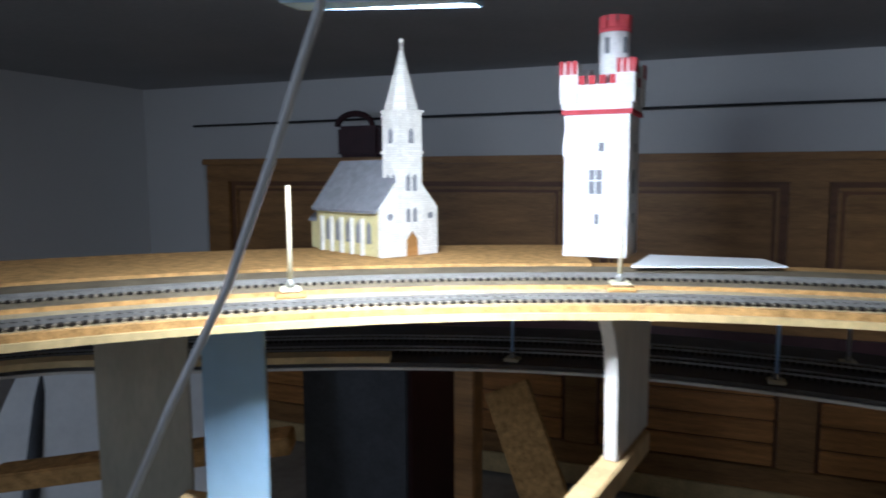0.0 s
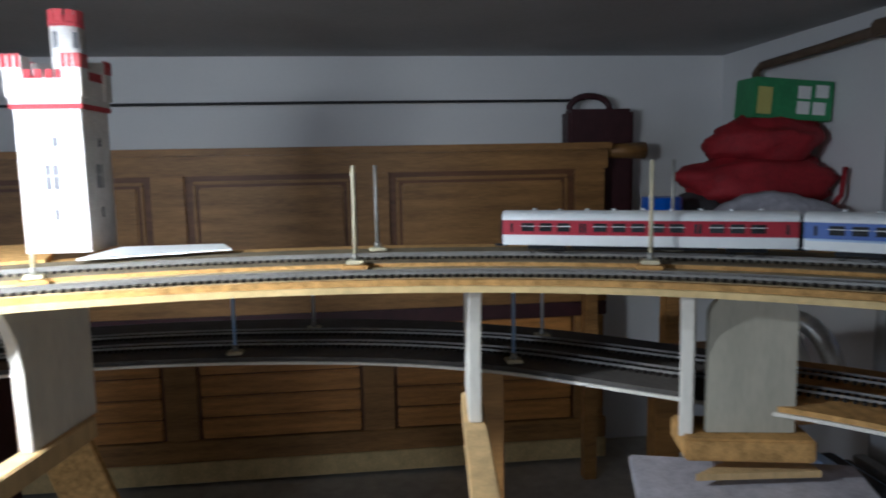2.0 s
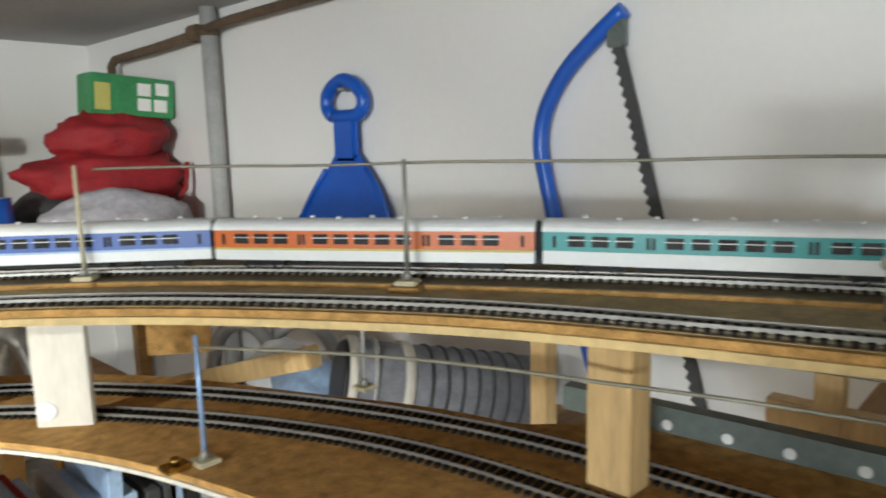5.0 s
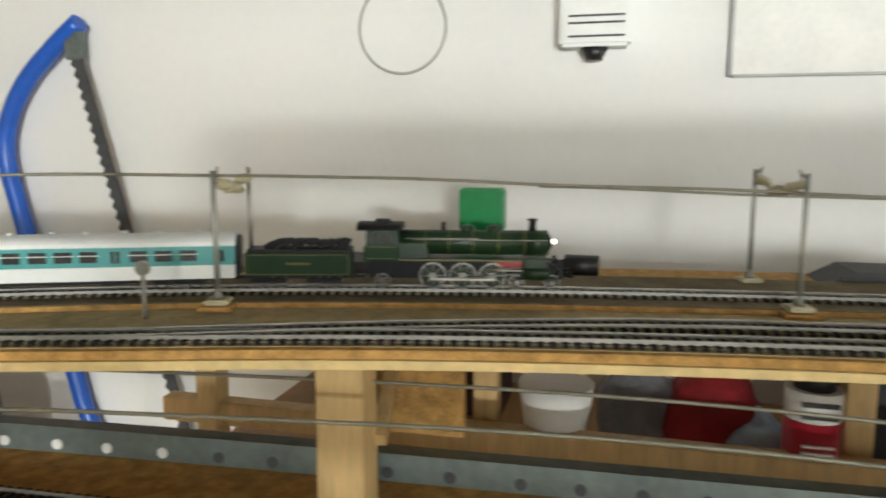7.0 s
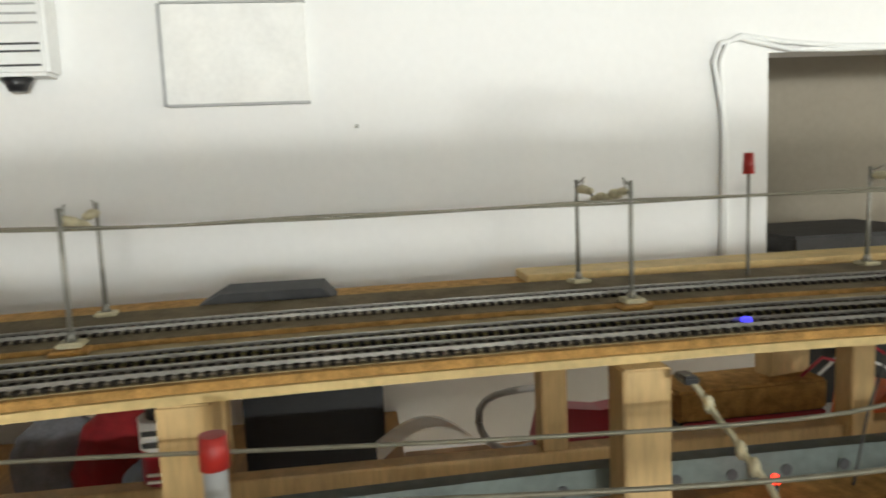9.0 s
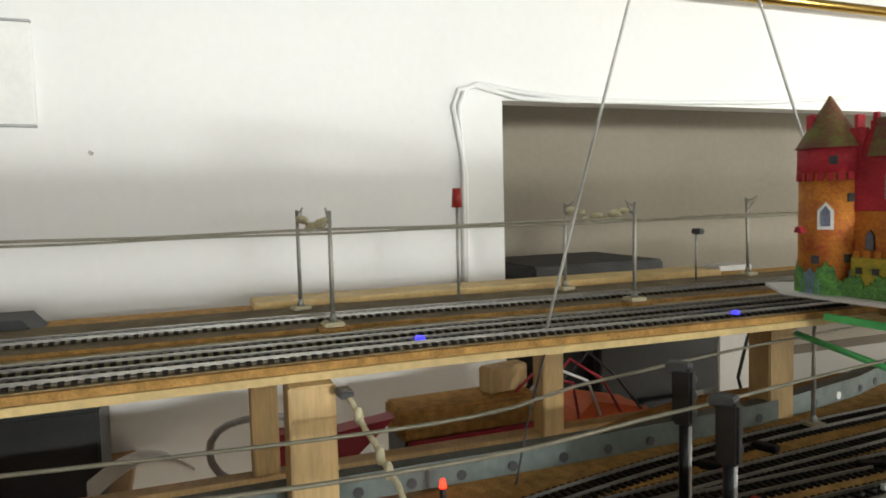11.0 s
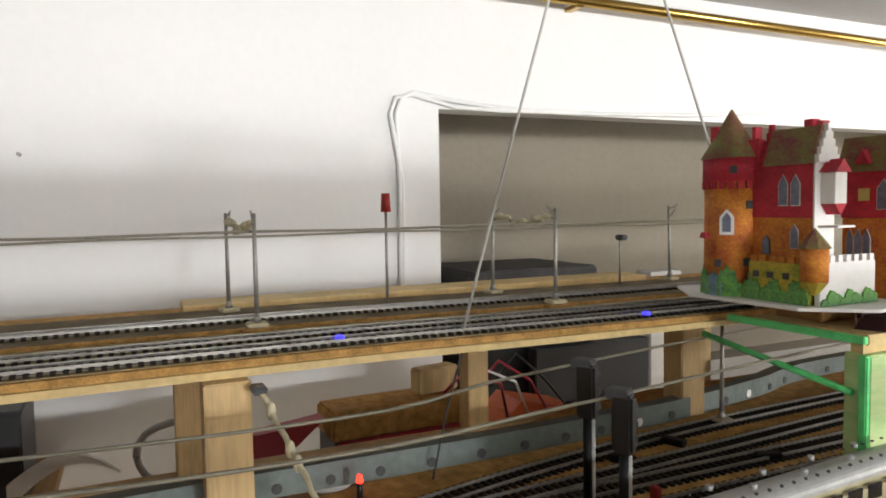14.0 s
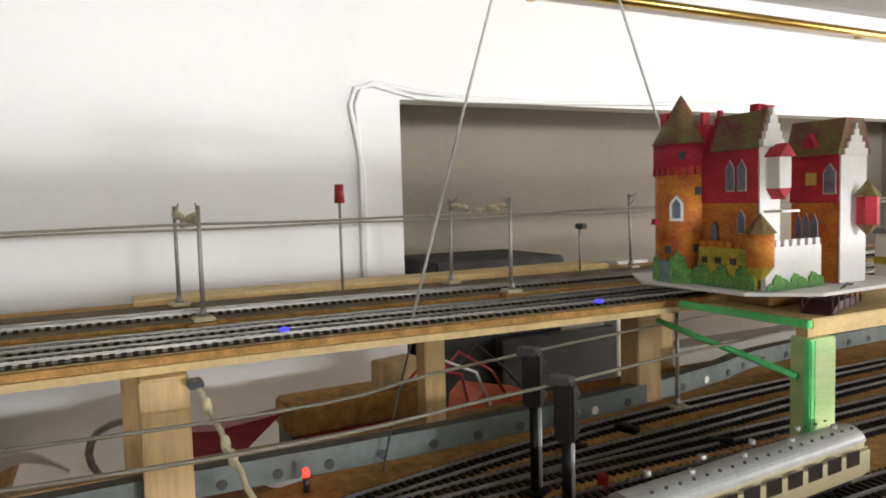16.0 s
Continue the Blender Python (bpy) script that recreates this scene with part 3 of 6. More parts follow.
solo("leaning_pole", C((-0.98, 1.0, Z_F), (-1.1, 1.25, 1.0), 0.015, n=10), M_DARK, "dark pole leaning beneath the deck", "pole")
solo("pine_offcut", B(-0.16, 0.16, -0.02, 0.02, -0.01, 0.01, 0.002), M_PINE, "pale pine offcut lying below the deck", "wooden batten", at=pose(-0.22, 0.80, 0.965, 0, 4, 12))
solo("pine_offcut", B(-0.16, 0.16, -0.02, 0.02, -0.01, 0.01, 0.002), M_CHIP, "brown timber lying below the deck", "wooden batten", at=pose(-0.52, 0.88, 0.955, 0, -6, 25))

solo("hanging_board", B(1.127, 1.134, 0.004, 0.071, 1.062, 1.1504, 0.001), M_CHIP, "brown board hanging under the deck behind a post", "board")
solo("slanting_brace", C((1.052, 0.044, 1.088), (1.1265, 0.058, 1.120), 0.0065, n=4, smooth=False), M_PINE, "short pine brace between post and board", "brace")

# ---- catenary masts and wires ----
def mast(x, y, z, h, label, lean=0.0, turn=0.0, bracket=True, mat=None, pad=True):
    th = thing("catenary_mast", pose(x, y, z, lean, 0, turn), label, "catenary mast", "catenary masts")
    if pad:
        part("pedestal", B(-0.009, 0.009, -0.009, 0.009, 0.0003, 0.004, 0.0012), M_PASTE, th, "putty-smeared pedestal")
    part("foot", C((0, 0, 0.0042), (0, 0, 0.011), 0.0042, 0.0024, 8), M_MAST, th)
    part("pole", C((0, 0, 0.0095), (0, 0, h), 0.0021, 0.0017, 8), mat or M_MAST, th)
    if bracket:
        part("bracket", tube([(0, 0, h - 0.004), (0, 0.008, h - 0.002), (0, 0.016, h + 0.002)], 0.0008, 6), M_MAST, th)
        part("strut", tube([(0, 0, h - 0.016), (0, 0.014, h - 0.001)], 0.0006, 6), M_MAST, th)
    return th


FRONT = [(-0.294, 0.827), (-0.03, 0.957), (0.262, 0.984), (0.54, 0.915), (0.79, 0.757), (0.943, 0.518), (1.096, 0.184), (1.180, -0.229), (1.200, -0.65), (1.192, -0.95)]
for _k, (_x, _y) in enumerate(FRONT):
    _i = nearest(_x, _y)
    _n = normals(ROW)[_i]
    _t = math.degrees(math.atan2(_n.y, _n.x)) - 90
    mast(_x, _y, Z_UP, 0.092 if _k == 0 else 0.098, "pale painted catenary mast on a putty pedestal" if _k < 5 else "grey metal catenary mast on the raised board", random.uniform(-2, 2), _t,
         _k > 5, M_PASTE if _k < 5 else M_MAST)
    _bm = B(-0.013, 0.013, -0.013, 0.0035, Z_LOW + 0.0008, Z_UP - 0.0002, 0.001)
    part("mast_tab", _bm, M_CHIP, deck, "small chipboard tab under a mast", at=pose(_x, _y, 0, 0, 0, _t))
for _x, _y in ((0.286, 1.085), (0.60, 1.0), (1.20, 0.214), (1.292, -0.215), (1.305, -0.64), (1.3, -0.935), (1.3, -1.2)):
    mast(_x, _y, Z_UP, 0.098, "slim catenary mast behind the outer track", random.uniform(-2, 2), 100 if _x > 1 else 190, _y < 0)
for (_xa, _ya), (_xb, _yb) in (((1.096, 0.184), (1.20, 0.214)), ((1.180, -0.229), (1.292, -0.215)), ((1.200, -0.65), (1.305, -0.64)), ((1.192, -0.95), (1.3, -0.935))):
    _pts = [(_xa + (_xb - _xa) * k / 8, _ya + (_yb - _ya) * k / 8, Z_UP + 0.088 + 0.0015 * math.sin(k * 2.1) - (0.006 if k in (3, 4, 5) else 0)) for k in range(9)]
    _cb = thing("cross_span", Matrix.Identity(4), "putty-wrapped cross span between two masts", "cross span", "cross spans")
    part("span_wire", tube(_pts, 0.0012, 6), M_MAST, _cb)
    for k in range(1, 8):
        _bm = bmesh.new()
        bmesh.ops.create_icosphere(_bm, subdivisions=2, radius=0.0046 + 0.001 * math.sin(k * 3.7), matrix=Matrix.Translation(_pts[k]) @ Matrix.Diagonal((2.0, 1, 0.8, 1)))
        part("putty_lump", _bm, M_PASTE, _cb)


def wire(name, line, z, r, label, mat=None):
    return solo(name, tube([(p.x, p.y, z + 0.0008 * math.sin(k * 0.35)) for k, p in enumerate(line)], r, 6), mat or M_WIRE, label, "overhead wire", "overhead wires")


_ix = nearest(0.80, 0.74)


def sag(line, z_far, z_near):
    return [(p.x, p.y, z_far + (z_near - z_far) * min(1, max(0, (0.15 - p.y) / 0.45)) + 0.0006 * math.sin(k * 0.35)) for k, p in enumerate(line)]


solo("overhead_wire", tube(sag(offset(ROW[_ix:], 0.012), 1.2555, 1.2425), 0.0012, 6), M_WIRE, "taut overhead wire along the front masts", "overhead wire", "overhead wires")
solo("overhead_wire", tube(sag(offset(ROW[nearest(1.15, -0.05):], 0.085), 1.2500, 1.2365), 0.0012, 6), M_WIRE, "taut overhead wire along the rear masts", "overhead wire", "overhead wires")
for _x, _y in ((-0.169, 1.100), (0.116, 1.111), (0.43, 1.020), (0.802, 0.592)):
    mast(_x, _y, Z_YARD, 0.098, "metal mast on the lower deck, blue highlights in its colour", 0, 0, False, M_DAYLITMAST)
for _x, _y in ((0.2, 1.22), (0.489, 1.124), (0.98, 0.62)):
    mast(_x, _y, Z_YARD, 0.098, "slim metal mast behind the lower tracks", 0, 0, False, M_PIPE)
for _x, _y in ((1.105, -1.09), (0.905, -1.19)):
    mast(_x, _y, Z_YARD, 0.10, "dark lattice-like mast in the lower yard", 0, 0, False)
wire("overhead_wire", spline([(0.802, 0.592), (0.872, 0.464), (0.915, 0.344), (0.96, 0.17), (0.99, -0.2), (0.945, -0.62), (0.966, -0.81), (1.007, -1.06), (1.05, -1.5), (1.06, -2.2)], 0.03), 1.130, 0.0014, "slack overhead wire over the lower tracks")
wire("overhead_wire", spline([(0.93, 0.60), (0.99, 0.40), (1.04, 0.17), (1.06, -0.2), (1.017, -0.656), (1.058, -0.814), (1.112, -1.068), (1.15, -1.5), (1.16, -2.2)], 0.03), 1.127, 0.0014, "overhead wire over the rear yard track")
_wc = thing("wrapped_cable", Matrix.Identity(4), "putty-wrapped cable slanting down from the deck", "cable")
_ca, _cb = Vector((1.058, -0.627, 1.1435)), Vector((0.932, -0.666, Z_YARD + 0.0012))
_pts = [_ca.lerp(_cb, k / 16) + Vector((0.0008 * math.sin(k * 1.7), 0.0008 * math.cos(k * 2.3), 0)) for k in range(17)]
part("cable", tube(_pts, 0.0019, 8), M_PASTE, _wc)
for k in (2, 5, 6, 10, 11, 14):
    _bm = bmesh.new()
    bmesh.ops.create_icosphere(_bm, subdivisions=2, radius=0.0032, matrix=Matrix.Translation(_pts[k]) @ Matrix.Diagonal((1, 1, 1.9, 1)))
    part("putty_lump", _bm, M_PASTE, _wc)
part("clip", B(1.052, 1.068, -0.632, -0.622, 1.1395, 1.1446, 0.0012), M_BLACK, _wc, "dark clip under the deck")

# ---- model train on the outer track ----
S_T = [0.0]
for _a, _b in zip(LINE_TRAIN, LINE_TRAIN[1:]):
    S_T.append(S_T[-1] + (_b - _a).length)


def on_line(s):
    for i in range(len(S_T) - 1):
        if S_T[i + 1] >= s:
            t = (s - S_T[i]) / (S_T[i + 1] - S_T[i])
            return LINE_TRAIN[i].lerp(LINE_TRAIN[i + 1], t)
    return LINE_TRAIN[-1]


Z_RAIL = Z_UP + 0.0046


def vehicle_pose(s_rear, s_front, inset):
    a, b = on_line(s_rear + inset), on_line(s_front - inset)
    c = (a + b) / 2
    return pose(c.x, c.y, Z_RAIL, 0, 0, math.degrees(math.atan2(b.y - a.y, b.x - a.x)))


def wheel(r, y, n=20, spokes=True):
    """One wheel in the plane across y, tyre and hub as one mesh."""
    bm = bmesh.new()
    k = n
    for r0, r1, w in ((r, r * 0.87, 0.0012), (r * 0.28, 0.0, 0.0015)):
        C((0, y - w, 0), (0, y + w, 0), r0, n=k, bm=bm) if r1 == 0 else None
        if r1:
            rings = [[bm.verts.new((q * math.cos(a * math.tau / k), yy, q * math.sin(a * math.tau / k))) for a in range(k)] for q, yy in ((r, y - w), (r, y + w), (r1, y + w), (r1, y - w))]
            for i in range(4):
                for a in range(k):
                    bm.faces.new((rings[i][a], rings[i][(a + 1) % k], rings[(i + 1) % 4][(a + 1) % k], rings[(i + 1) % 4][a]))
    if spokes:
        for a in range(8):
            an = a * math.tau / 8
            C((r * 0.2 * math.cos(an), y, r * 0.2 * math.sin(an)), (r * 0.85 * math.cos(an), y, r * 0.85 * math.sin(an)), 0.0006, n=4, bm=bm)
    bmesh.ops.recalc_face_normals(bm, faces=bm.faces)
    return bm


W_SMALL = {s: mesh_of(wheel(0.0055, s * 0.0088, 14, False), "wheel", M_LBLACK) for s in (-1, 1)}
W_DRIVE = {s: mesh_of(wheel(0.0108, s * 0.0088), "driving_wheel", M_WHEEL) for s in (-1, 1)}
W_LEAD = {s: mesh_of(wheel(0.0062, s * 0.0088, 16), "wheel", M_WHEEL) for s in (-1, 1)}
COACH_L = 0.277


WINDOW = mesh_of(B(-0.0062, 0.0062, -0.0004, 0.0004, -0.0042, 0.0042), "window", M_GLASSDARK)
WINFRAME = mesh_of(B(-0.0072, 0.0072, -0.0004, 0.0004, -0.0003, 0.0003), "window_bar", M_CREAM)
VENT = mesh_of(C((0, 0, 0), (0, 0, 0.002), 0.0022, n=8), "roof_vent", M_ROOF)
DOORWIN = mesh_of(B(-0.0012, 0.0012, -0.0004, 0.0004, -0.0045, 0.0045), "door_window", M_GLASSDARK)


def coach(m, band, label, stripe=None):
    th = thing("railway_coach", m, label, "model coach", "train coaches")
    h = COACH_L / 2
    part("body", B(-h, h, -0.0155, 0.0155, 0.009, 0.0195, 0.0008), M_CREAM, th, "white lower body band")
    part("window_band", B(-h, h, -0.0154, 0.0154, 0.0196, 0.0345, 0.0005), band, th)
    if stripe:
        part("stripe", B(-h + 0.001, h - 0.001, -0.01575, 0.01575, 0.0178, 0.0196), stripe, th)
    prof = [(0.0158 * math.cos(a), 0.0346 + 0.0098 * math.sin(a) ** 0.8) for a in [math.pi * k / 12 for k in range(13)]]
    bm = prism(prof, -h - 0.0005, h + 0.0005, "x")
    for v in bm.verts:
        if abs(v.co.x) > h - 0.001:
            v.co.z = 0.0346 + (v.co.z - 0.0346) * 0.93
    part("roof", bm, M_ROOF, th)
    for k in range(9):
        part("roof_vent", VENT, None, th, at=pose(-h + 0.03 + k * (COACH_L - 0.06) / 8, 0.004 * (-1) ** k, 0.0435))
    xs = [-0.112, -0.094, -0.076, -0.040, -0.022, -0.004, 0.014, 0.032, 0.068, 0.086, 0.104]
    for s in (-1, 1):
        for x in xs:
            w = part("window", WINDOW, None, th, at=pose(x, s * 0.0157, 0.0275))
            part("window_bar", WINFRAME, None, w, at=pose(0, s * 0.0003, 0.001))
        for x in (-0.059, -0.055, 0.049, 0.053, -0.129, 0.129):
            part("door_window", DOORWIN, None, th, at=pose(x, s * 0.0157, 0.027))
        part("step", B(-0.006, 0.006, s * 0.013 - 0.0015, s * 0.013 + 0.0015, 0.004, 0.0088), M_LBLACK, th, at=pose(0.045, 0, 0.0015))
        part("step", B(-0.006, 0.006, s * 0.013 - 0.0015, s * 0.013 + 0.0015, 0.004, 0.0088), M_LBLACK, th, at=pose(-0.06, 0, 0.0015))
        part("gangway", B(s * h - 0.001 if s > 0 else s * h - 0.0035, s * h + 0.0035 if s > 0 else s * h + 0.001, -0.009, 0.009, 0.010, 0.041, 0.001), M_LBLACK, th, "black rubber gangway")
        bg = part("bogie", B(-0.019, 0.019, -0.0115, 0.0115, 0.0045, 0.0085, 0.001), M_LBLACK, th, at=pose(s * 0.095, 0, 0))
        for x in (-0.013, 0.013):
            for t in (-1, 1):
                part("wheel", W_SMALL[t], None, bg, at=pose(x, 0, 0.0055))
        part("coupler", B(-0.007, 0.007, -0.002, 0.002, 0.006, 0.0085), M_LBLACK, th, at=pose(s * (h + 0.004), 0, 0))
    part("underframe", B(-0.07, 0.07, -0.010, 0.010, 0.0055, 0.0088, 0.001), M_LBLACK, th)
    return th


S_FRONT = min(S_T[i] for i in range(len(S_T)) if LINE_TRAIN[i].y < -0.06 and LINE_TRAIN[i].x > 1)
LOCO_L, TEND_L = 0.166, 0.088
loco = thing("steam_locomotive", vehicle_pose(S_FRONT - LOCO_L, S_FRONT, 0.04), "dark green model steam locomotive with yellow lining on the outer track", "model locomotive")


def lx(v):
    return v - LOCO_L / 2


part("boiler", C((lx(0.03), 0, 0.0365), (lx(0.128), 0, 0.0365), 0.0098, n=24), M_LGREEN, loco)
part("smokebox", C((lx(0.1285), 0, 0.0365), (lx(0.146), 0, 0.0365), 0.0099, n=24), M_LGREEN, loco)
part("smokebox_door", C((lx(0.146), 0, 0.0365), (lx(0.1495), 0, 0.0365), 0.0088, 0.003, 20), M_LBLACK, loco)
for _x in (0.05, 0.068, 0.087, 0.107, 0.127):
    part("boiler_band", C((lx(_x), 0, 0.0365), (lx(_x + 0.0008), 0, 0.0365), 0.01005, n=24), M_LINING, loco, "thin yellow lining band")
part("firebox", B(lx(0.028), lx(0.052), -0.0098, 0.0098, 0.024, 0.0375, 0.0012), M_LGREEN, loco)
_cab = part("cab", B(lx(0.002), lx(0.029), -0.0135, 0.0135, 0.0225, 0.0345, 0.0006), M_LGREEN2, loco)
for _s in (-1, 1):
    part("cab_window", B(lx(0.006), lx(0.0135), _s * 0.0135 - 0.0004, _s * 0.0135 + 0.0004, 0.036, 0.0445), M_GLASSDARK, _cab)
    part("cab_window", B(lx(0.0165), lx(0.025), _s * 0.0135 - 0.0004, _s * 0.0135 + 0.0004, 0.036, 0.0445), M_GLASSDARK, _cab)
    for _z in (0.0245, 0.0335):
        part("cab_lining", B(lx(0.004), lx(0.027), _s * 0.0136 - 0.0003, _s * 0.0136 + 0.0003, _z, _z + 0.0004), M_LINING, _cab)
part("cab_upper", B(lx(0.004), lx(0.029), -0.0131, 0.0131, 0.0346, 0.0465, 0.0006), M_LGREEN, loco)
part("cab_roof", prism([(0.0148 * math.cos(a), 0.0466 + 0.006 * math.sin(a)) for a in [math.pi * k / 12 for k in range(13)]], lx(-0.003), lx(0.032), "x"), M_LBLACK, loco)
part("roof_vent", B(lx(0.010), lx(0.022), -0.004, 0.004, 0.0522, 0.0545, 0.0006), M_LBLACK, loco)
part("running_board", B(lx(0.029), lx(0.147), -0.0128, 0.0128, 0.0236, 0.0246, 0.0002), M_LGREEN, loco)
for _s in (-1, 1):
    part("handrail", tube([(lx(0.04), _s * 0.0102, 0.0395), (lx(0.145), _s * 0.0102, 0.0395)], 0.0004, 5), M_RAIL, loco)
    part("valance", B(lx(0.03), lx(0.147), _s * 0.0129 - 0.0002, _s * 0.0129 + 0.0002, 0.0232, 0.0243), M_LINING, loco)
for _x, _n in ((0.083, "sand_dome"), (0.104, "steam_dome")):
    _bm = C((lx(_x), 0, 0.0445), (lx(_x), 0, 0.0485), 0.0055, 0.0053, 16)
    bmesh.ops.create_uvsphere(_bm, u_segments=16, v_segments=8, radius=0.0053, matrix=Matrix.Translation((lx(_x), 0, 0.0483)) @ Matrix.Diagonal((1, 1, 0.45, 1)))
    part(_n, _bm, M_LGREEN, loco)
part("safety_valve", C((lx(0.064), 0, 0.0455), (lx(0.064), 0, 0.0525), 0.0014, 0.0017, 10), M_LBLACK, loco)
_bm = C((lx(0.134), 0, 0.0455), (lx(0.134), 0, 0.0535), 0.0033, 0.0028, 16)
C((lx(0.134), 0, 0.0536), (lx(0.134), 0, 0.0555), 0.0034, 0.0041, 16, bm=_bm)
part("chimney", _bm, M_LBLACK, loco)
part("frame", B(lx(0.005), lx(0.155), -0.0062, 0.0062, 0.008, 0.0235, 0.0005), M_LBLACK, loco)
part("frame_detail", B(lx(0.105), lx(0.127), -0.0075, 0.0075, 0.016, 0.022, 0.0005), M_REDPAINT, loco, "red painted frame behind the rods")
for _s in (-1, 1):
    for _x in (0.056, 0.0795, 0.1025):
        _w = part("driving_wheel", W_DRIVE[_s], None, loco, at=pose(lx(_x), 0, 0.0108, 0, random.uniform(0, 90), 0))
        part("wheel_centre", C((0, _s * 0.0068, 0), (0, _s * 0.0078, 0), 0.0084, n=20), M_LGREEN, _w)
    for _x in (0.016, 0.122, 0.1495):
        part("wheel", W_LEAD[_s], None, loco, at=pose(lx(_x), 0, 0.0062))
    part("cylinder", C((lx(0.126), _s * 0.0125, 0.014), (lx(0.146), _s * 0.0125, 0.014), 0.0052, n=16), M_LGREEN, loco)
    part("steam_chest", B(lx(0.127), lx(0.145), _s * 0.0125 - 0.004, _s * 0.0125 + 0.004, 0.0185, 0.0255, 0.0008), M_LGREEN, loco)
    part("coupling_rod", B(lx(0.054), lx(0.105), _s * 0.0112 - 0.0005, _s * 0.0112 + 0.0005, 0.0075, 0.0092), M_RAIL, loco)
    part("piston_rod", tube([(lx(0.082), _s * 0.0122, 0.0095), (lx(0.127), _s * 0.0122, 0.014)], 0.0007, 6), M_RAIL, loco)
    part("valve_rod", tube([(lx(0.098), _s * 0.0124, 0.0165), (lx(0.127), _s * 0.0124, 0.0185)], 0.0006, 6), M_RAIL, loco)
    part("slide_bar", B(lx(0.106), lx(0.127), _s * 0.0124 - 0.0006, _s * 0.0124 + 0.0006, 0.0155, 0.0162), M_RAIL, loco)
    part("buffer", C((lx(0.158), _s * 0.0085, 0.0125), (lx(0.165), _s * 0.0085, 0.0125), 0.0016, 0.0026, 12), M_LBLACK, loco)
    part("head_lamp", C((lx(0.151), _s * 0.0085, 0.0235), (lx(0.1535), _s * 0.0085, 0.0235), 0.0018, n=10), M_LBLACK, loco)
part("top_lamp", C((lx(0.149), 0, 0.0375), (lx(0.1525), 0, 0.0375), 0.0017, n=12), M_LAMP, loco, "lit white headlamp")
part("buffer_beam", B(lx(0.153), lx(0.158), -0.0135, 0.0135, 0.0098, 0.0148, 0.0004), M_LBLACK, loco)
part("front_plate", prism([(lx(0.146), 0.0236), (lx(0.157), 0.0145), (lx(0.157), 0.0135), (lx(0.146), 0.0226)], -0.0125, 0.0125, "y"), M_LBLACK, loco)

S1 = S_FRONT - LOCO_L - 0.006
tender = thing("coal_tender", vehicle_pose(S1 - TEND_L, S1, 0.02), "dark green tender with yellow lining and black coal", "model tender")
part("tank", B(-0.042, 0.041, -0.0135, 0.0135, 0.0105, 0.0285, 0.0007), M_LGREEN2, tender)
part("deck_rim", B(-0.040, 0.041, -0.0118, 0.0118, 0.0286, 0.0315, 0.0006), M_LBLACK, tender)
_bm = bmesh.new()
for _k in range(170):
    _x, _y = random.uniform(-0.026, 0.039), random.uniform(-0.0095, 0.0095)
    bmesh.ops.create_icosphere(_bm, subdivisions=1, radius=random.uniform(0.0018, 0.0028), matrix=Matrix.Translation((_x, _y, 0.032 + 0.005 * (1 - (_y / 0.011) ** 2) * min(1, (_x + 0.03) / 0.015) + random.uniform(-0.0006, 0.0006))))
tagged(part("coal", _bm, M_COAL, tender, "heaped black coal"), kind="stuff")
for _s in (-1, 1):
    for _z in (0.0118, 0.0272):
        part("lining", B(-0.0405, 0.0395, _s * 0.0136 - 0.0002, _s * 0.0136 + 0.0002, _z, _z + 0.0005), M_LINING, tender)
    for _x in (-0.0405, 0.039):
        part("lining", B(_x, _x + 0.0005, _s * 0.0136 - 0.0002, _s * 0.0136 + 0.0002, 0.0118, 0.0277), M_LINING, tender)
    for _k in range(6):
        part("letter_bar", B(-0.009 + _k * 0.0032, -0.0068 + _k * 0.0032, _s * 0.0137 - 0.0002, _s * 0.0137 + 0.0002, 0.0195, 0.0215), M_LINING, tender, "unreadable yellow lettering")
    for _x in (-0.031, -0.015, 0.012, 0.028):
        part("wheel", W_LEAD[_s], None, tender, at=pose(_x, 0, 0.0062))
    for _x in (-0.023, 0.020):
        part("bogie_frame", B(_x - 0.014, _x + 0.014, _s * 0.0112 - 0.0012, _s * 0.0112 + 0.0012, 0.005, 0.0085, 0.0005), M_LBLACK, tender)
part("underframe", B(-0.042, 0.042, -0.010, 0.010, 0.0085, 0.0104), M_LBLACK, tender)
part("drawbar", B(0.042, 0.052, -0.002, 0.002, 0.0075, 0.0095), M_LBLACK, tender)
part("hand_brake", C((-0.039, 0, 0.0286), (-0.039, 0, 0.035), 0.0012, 0.0007, 8), M_LBLACK, tender)

_s = S1 - TEND_L - 0.007
for _side in (-1, 1):
    part("handrail", C((lx(0.035), _side * 0.0112, 0.0405), (lx(0.092), _side * 0.0112, 0.0405), 0.0005, n=6), M_MAST, loco, "thin silver handrail")
for _band, _stripe, _lab in ((M_TEAL, None, "teal and white passenger coach with a pale roof"), (M_ORANGE, M_YELLOW, "orange and white passenger coach with a pale roof"),
                             (M_COACHBLUE, M_PALEBLUE, "blue and white passenger coach with a pale roof"), (M_COACHRED, None, "crimson and white passenger coach at the train's end")):
    coach(vehicle_pose(_s - COACH_L, _s, 0.045), _band, _lab, _stripe)
    _s -= COACH_L + 0.008

# ---- card buildings ----
church = thing("card_church", pose(-0.303, 1.085, 1.164, 0, 0, 63), "white and yellow card church with a tall pointed spire", "model church")
part("tower", B(-0.017, 0.017, -0.017, 0.017, 0.0004, 0.172, 0.0006), M_STONE, church)
for _z in (0.075, 0.122, 0.170):
    part("cornice", B(-0.0187, 0.0187, -0.0187, 0.0187, _z, _z + 0.003, 0.0006), M_STONE, church)
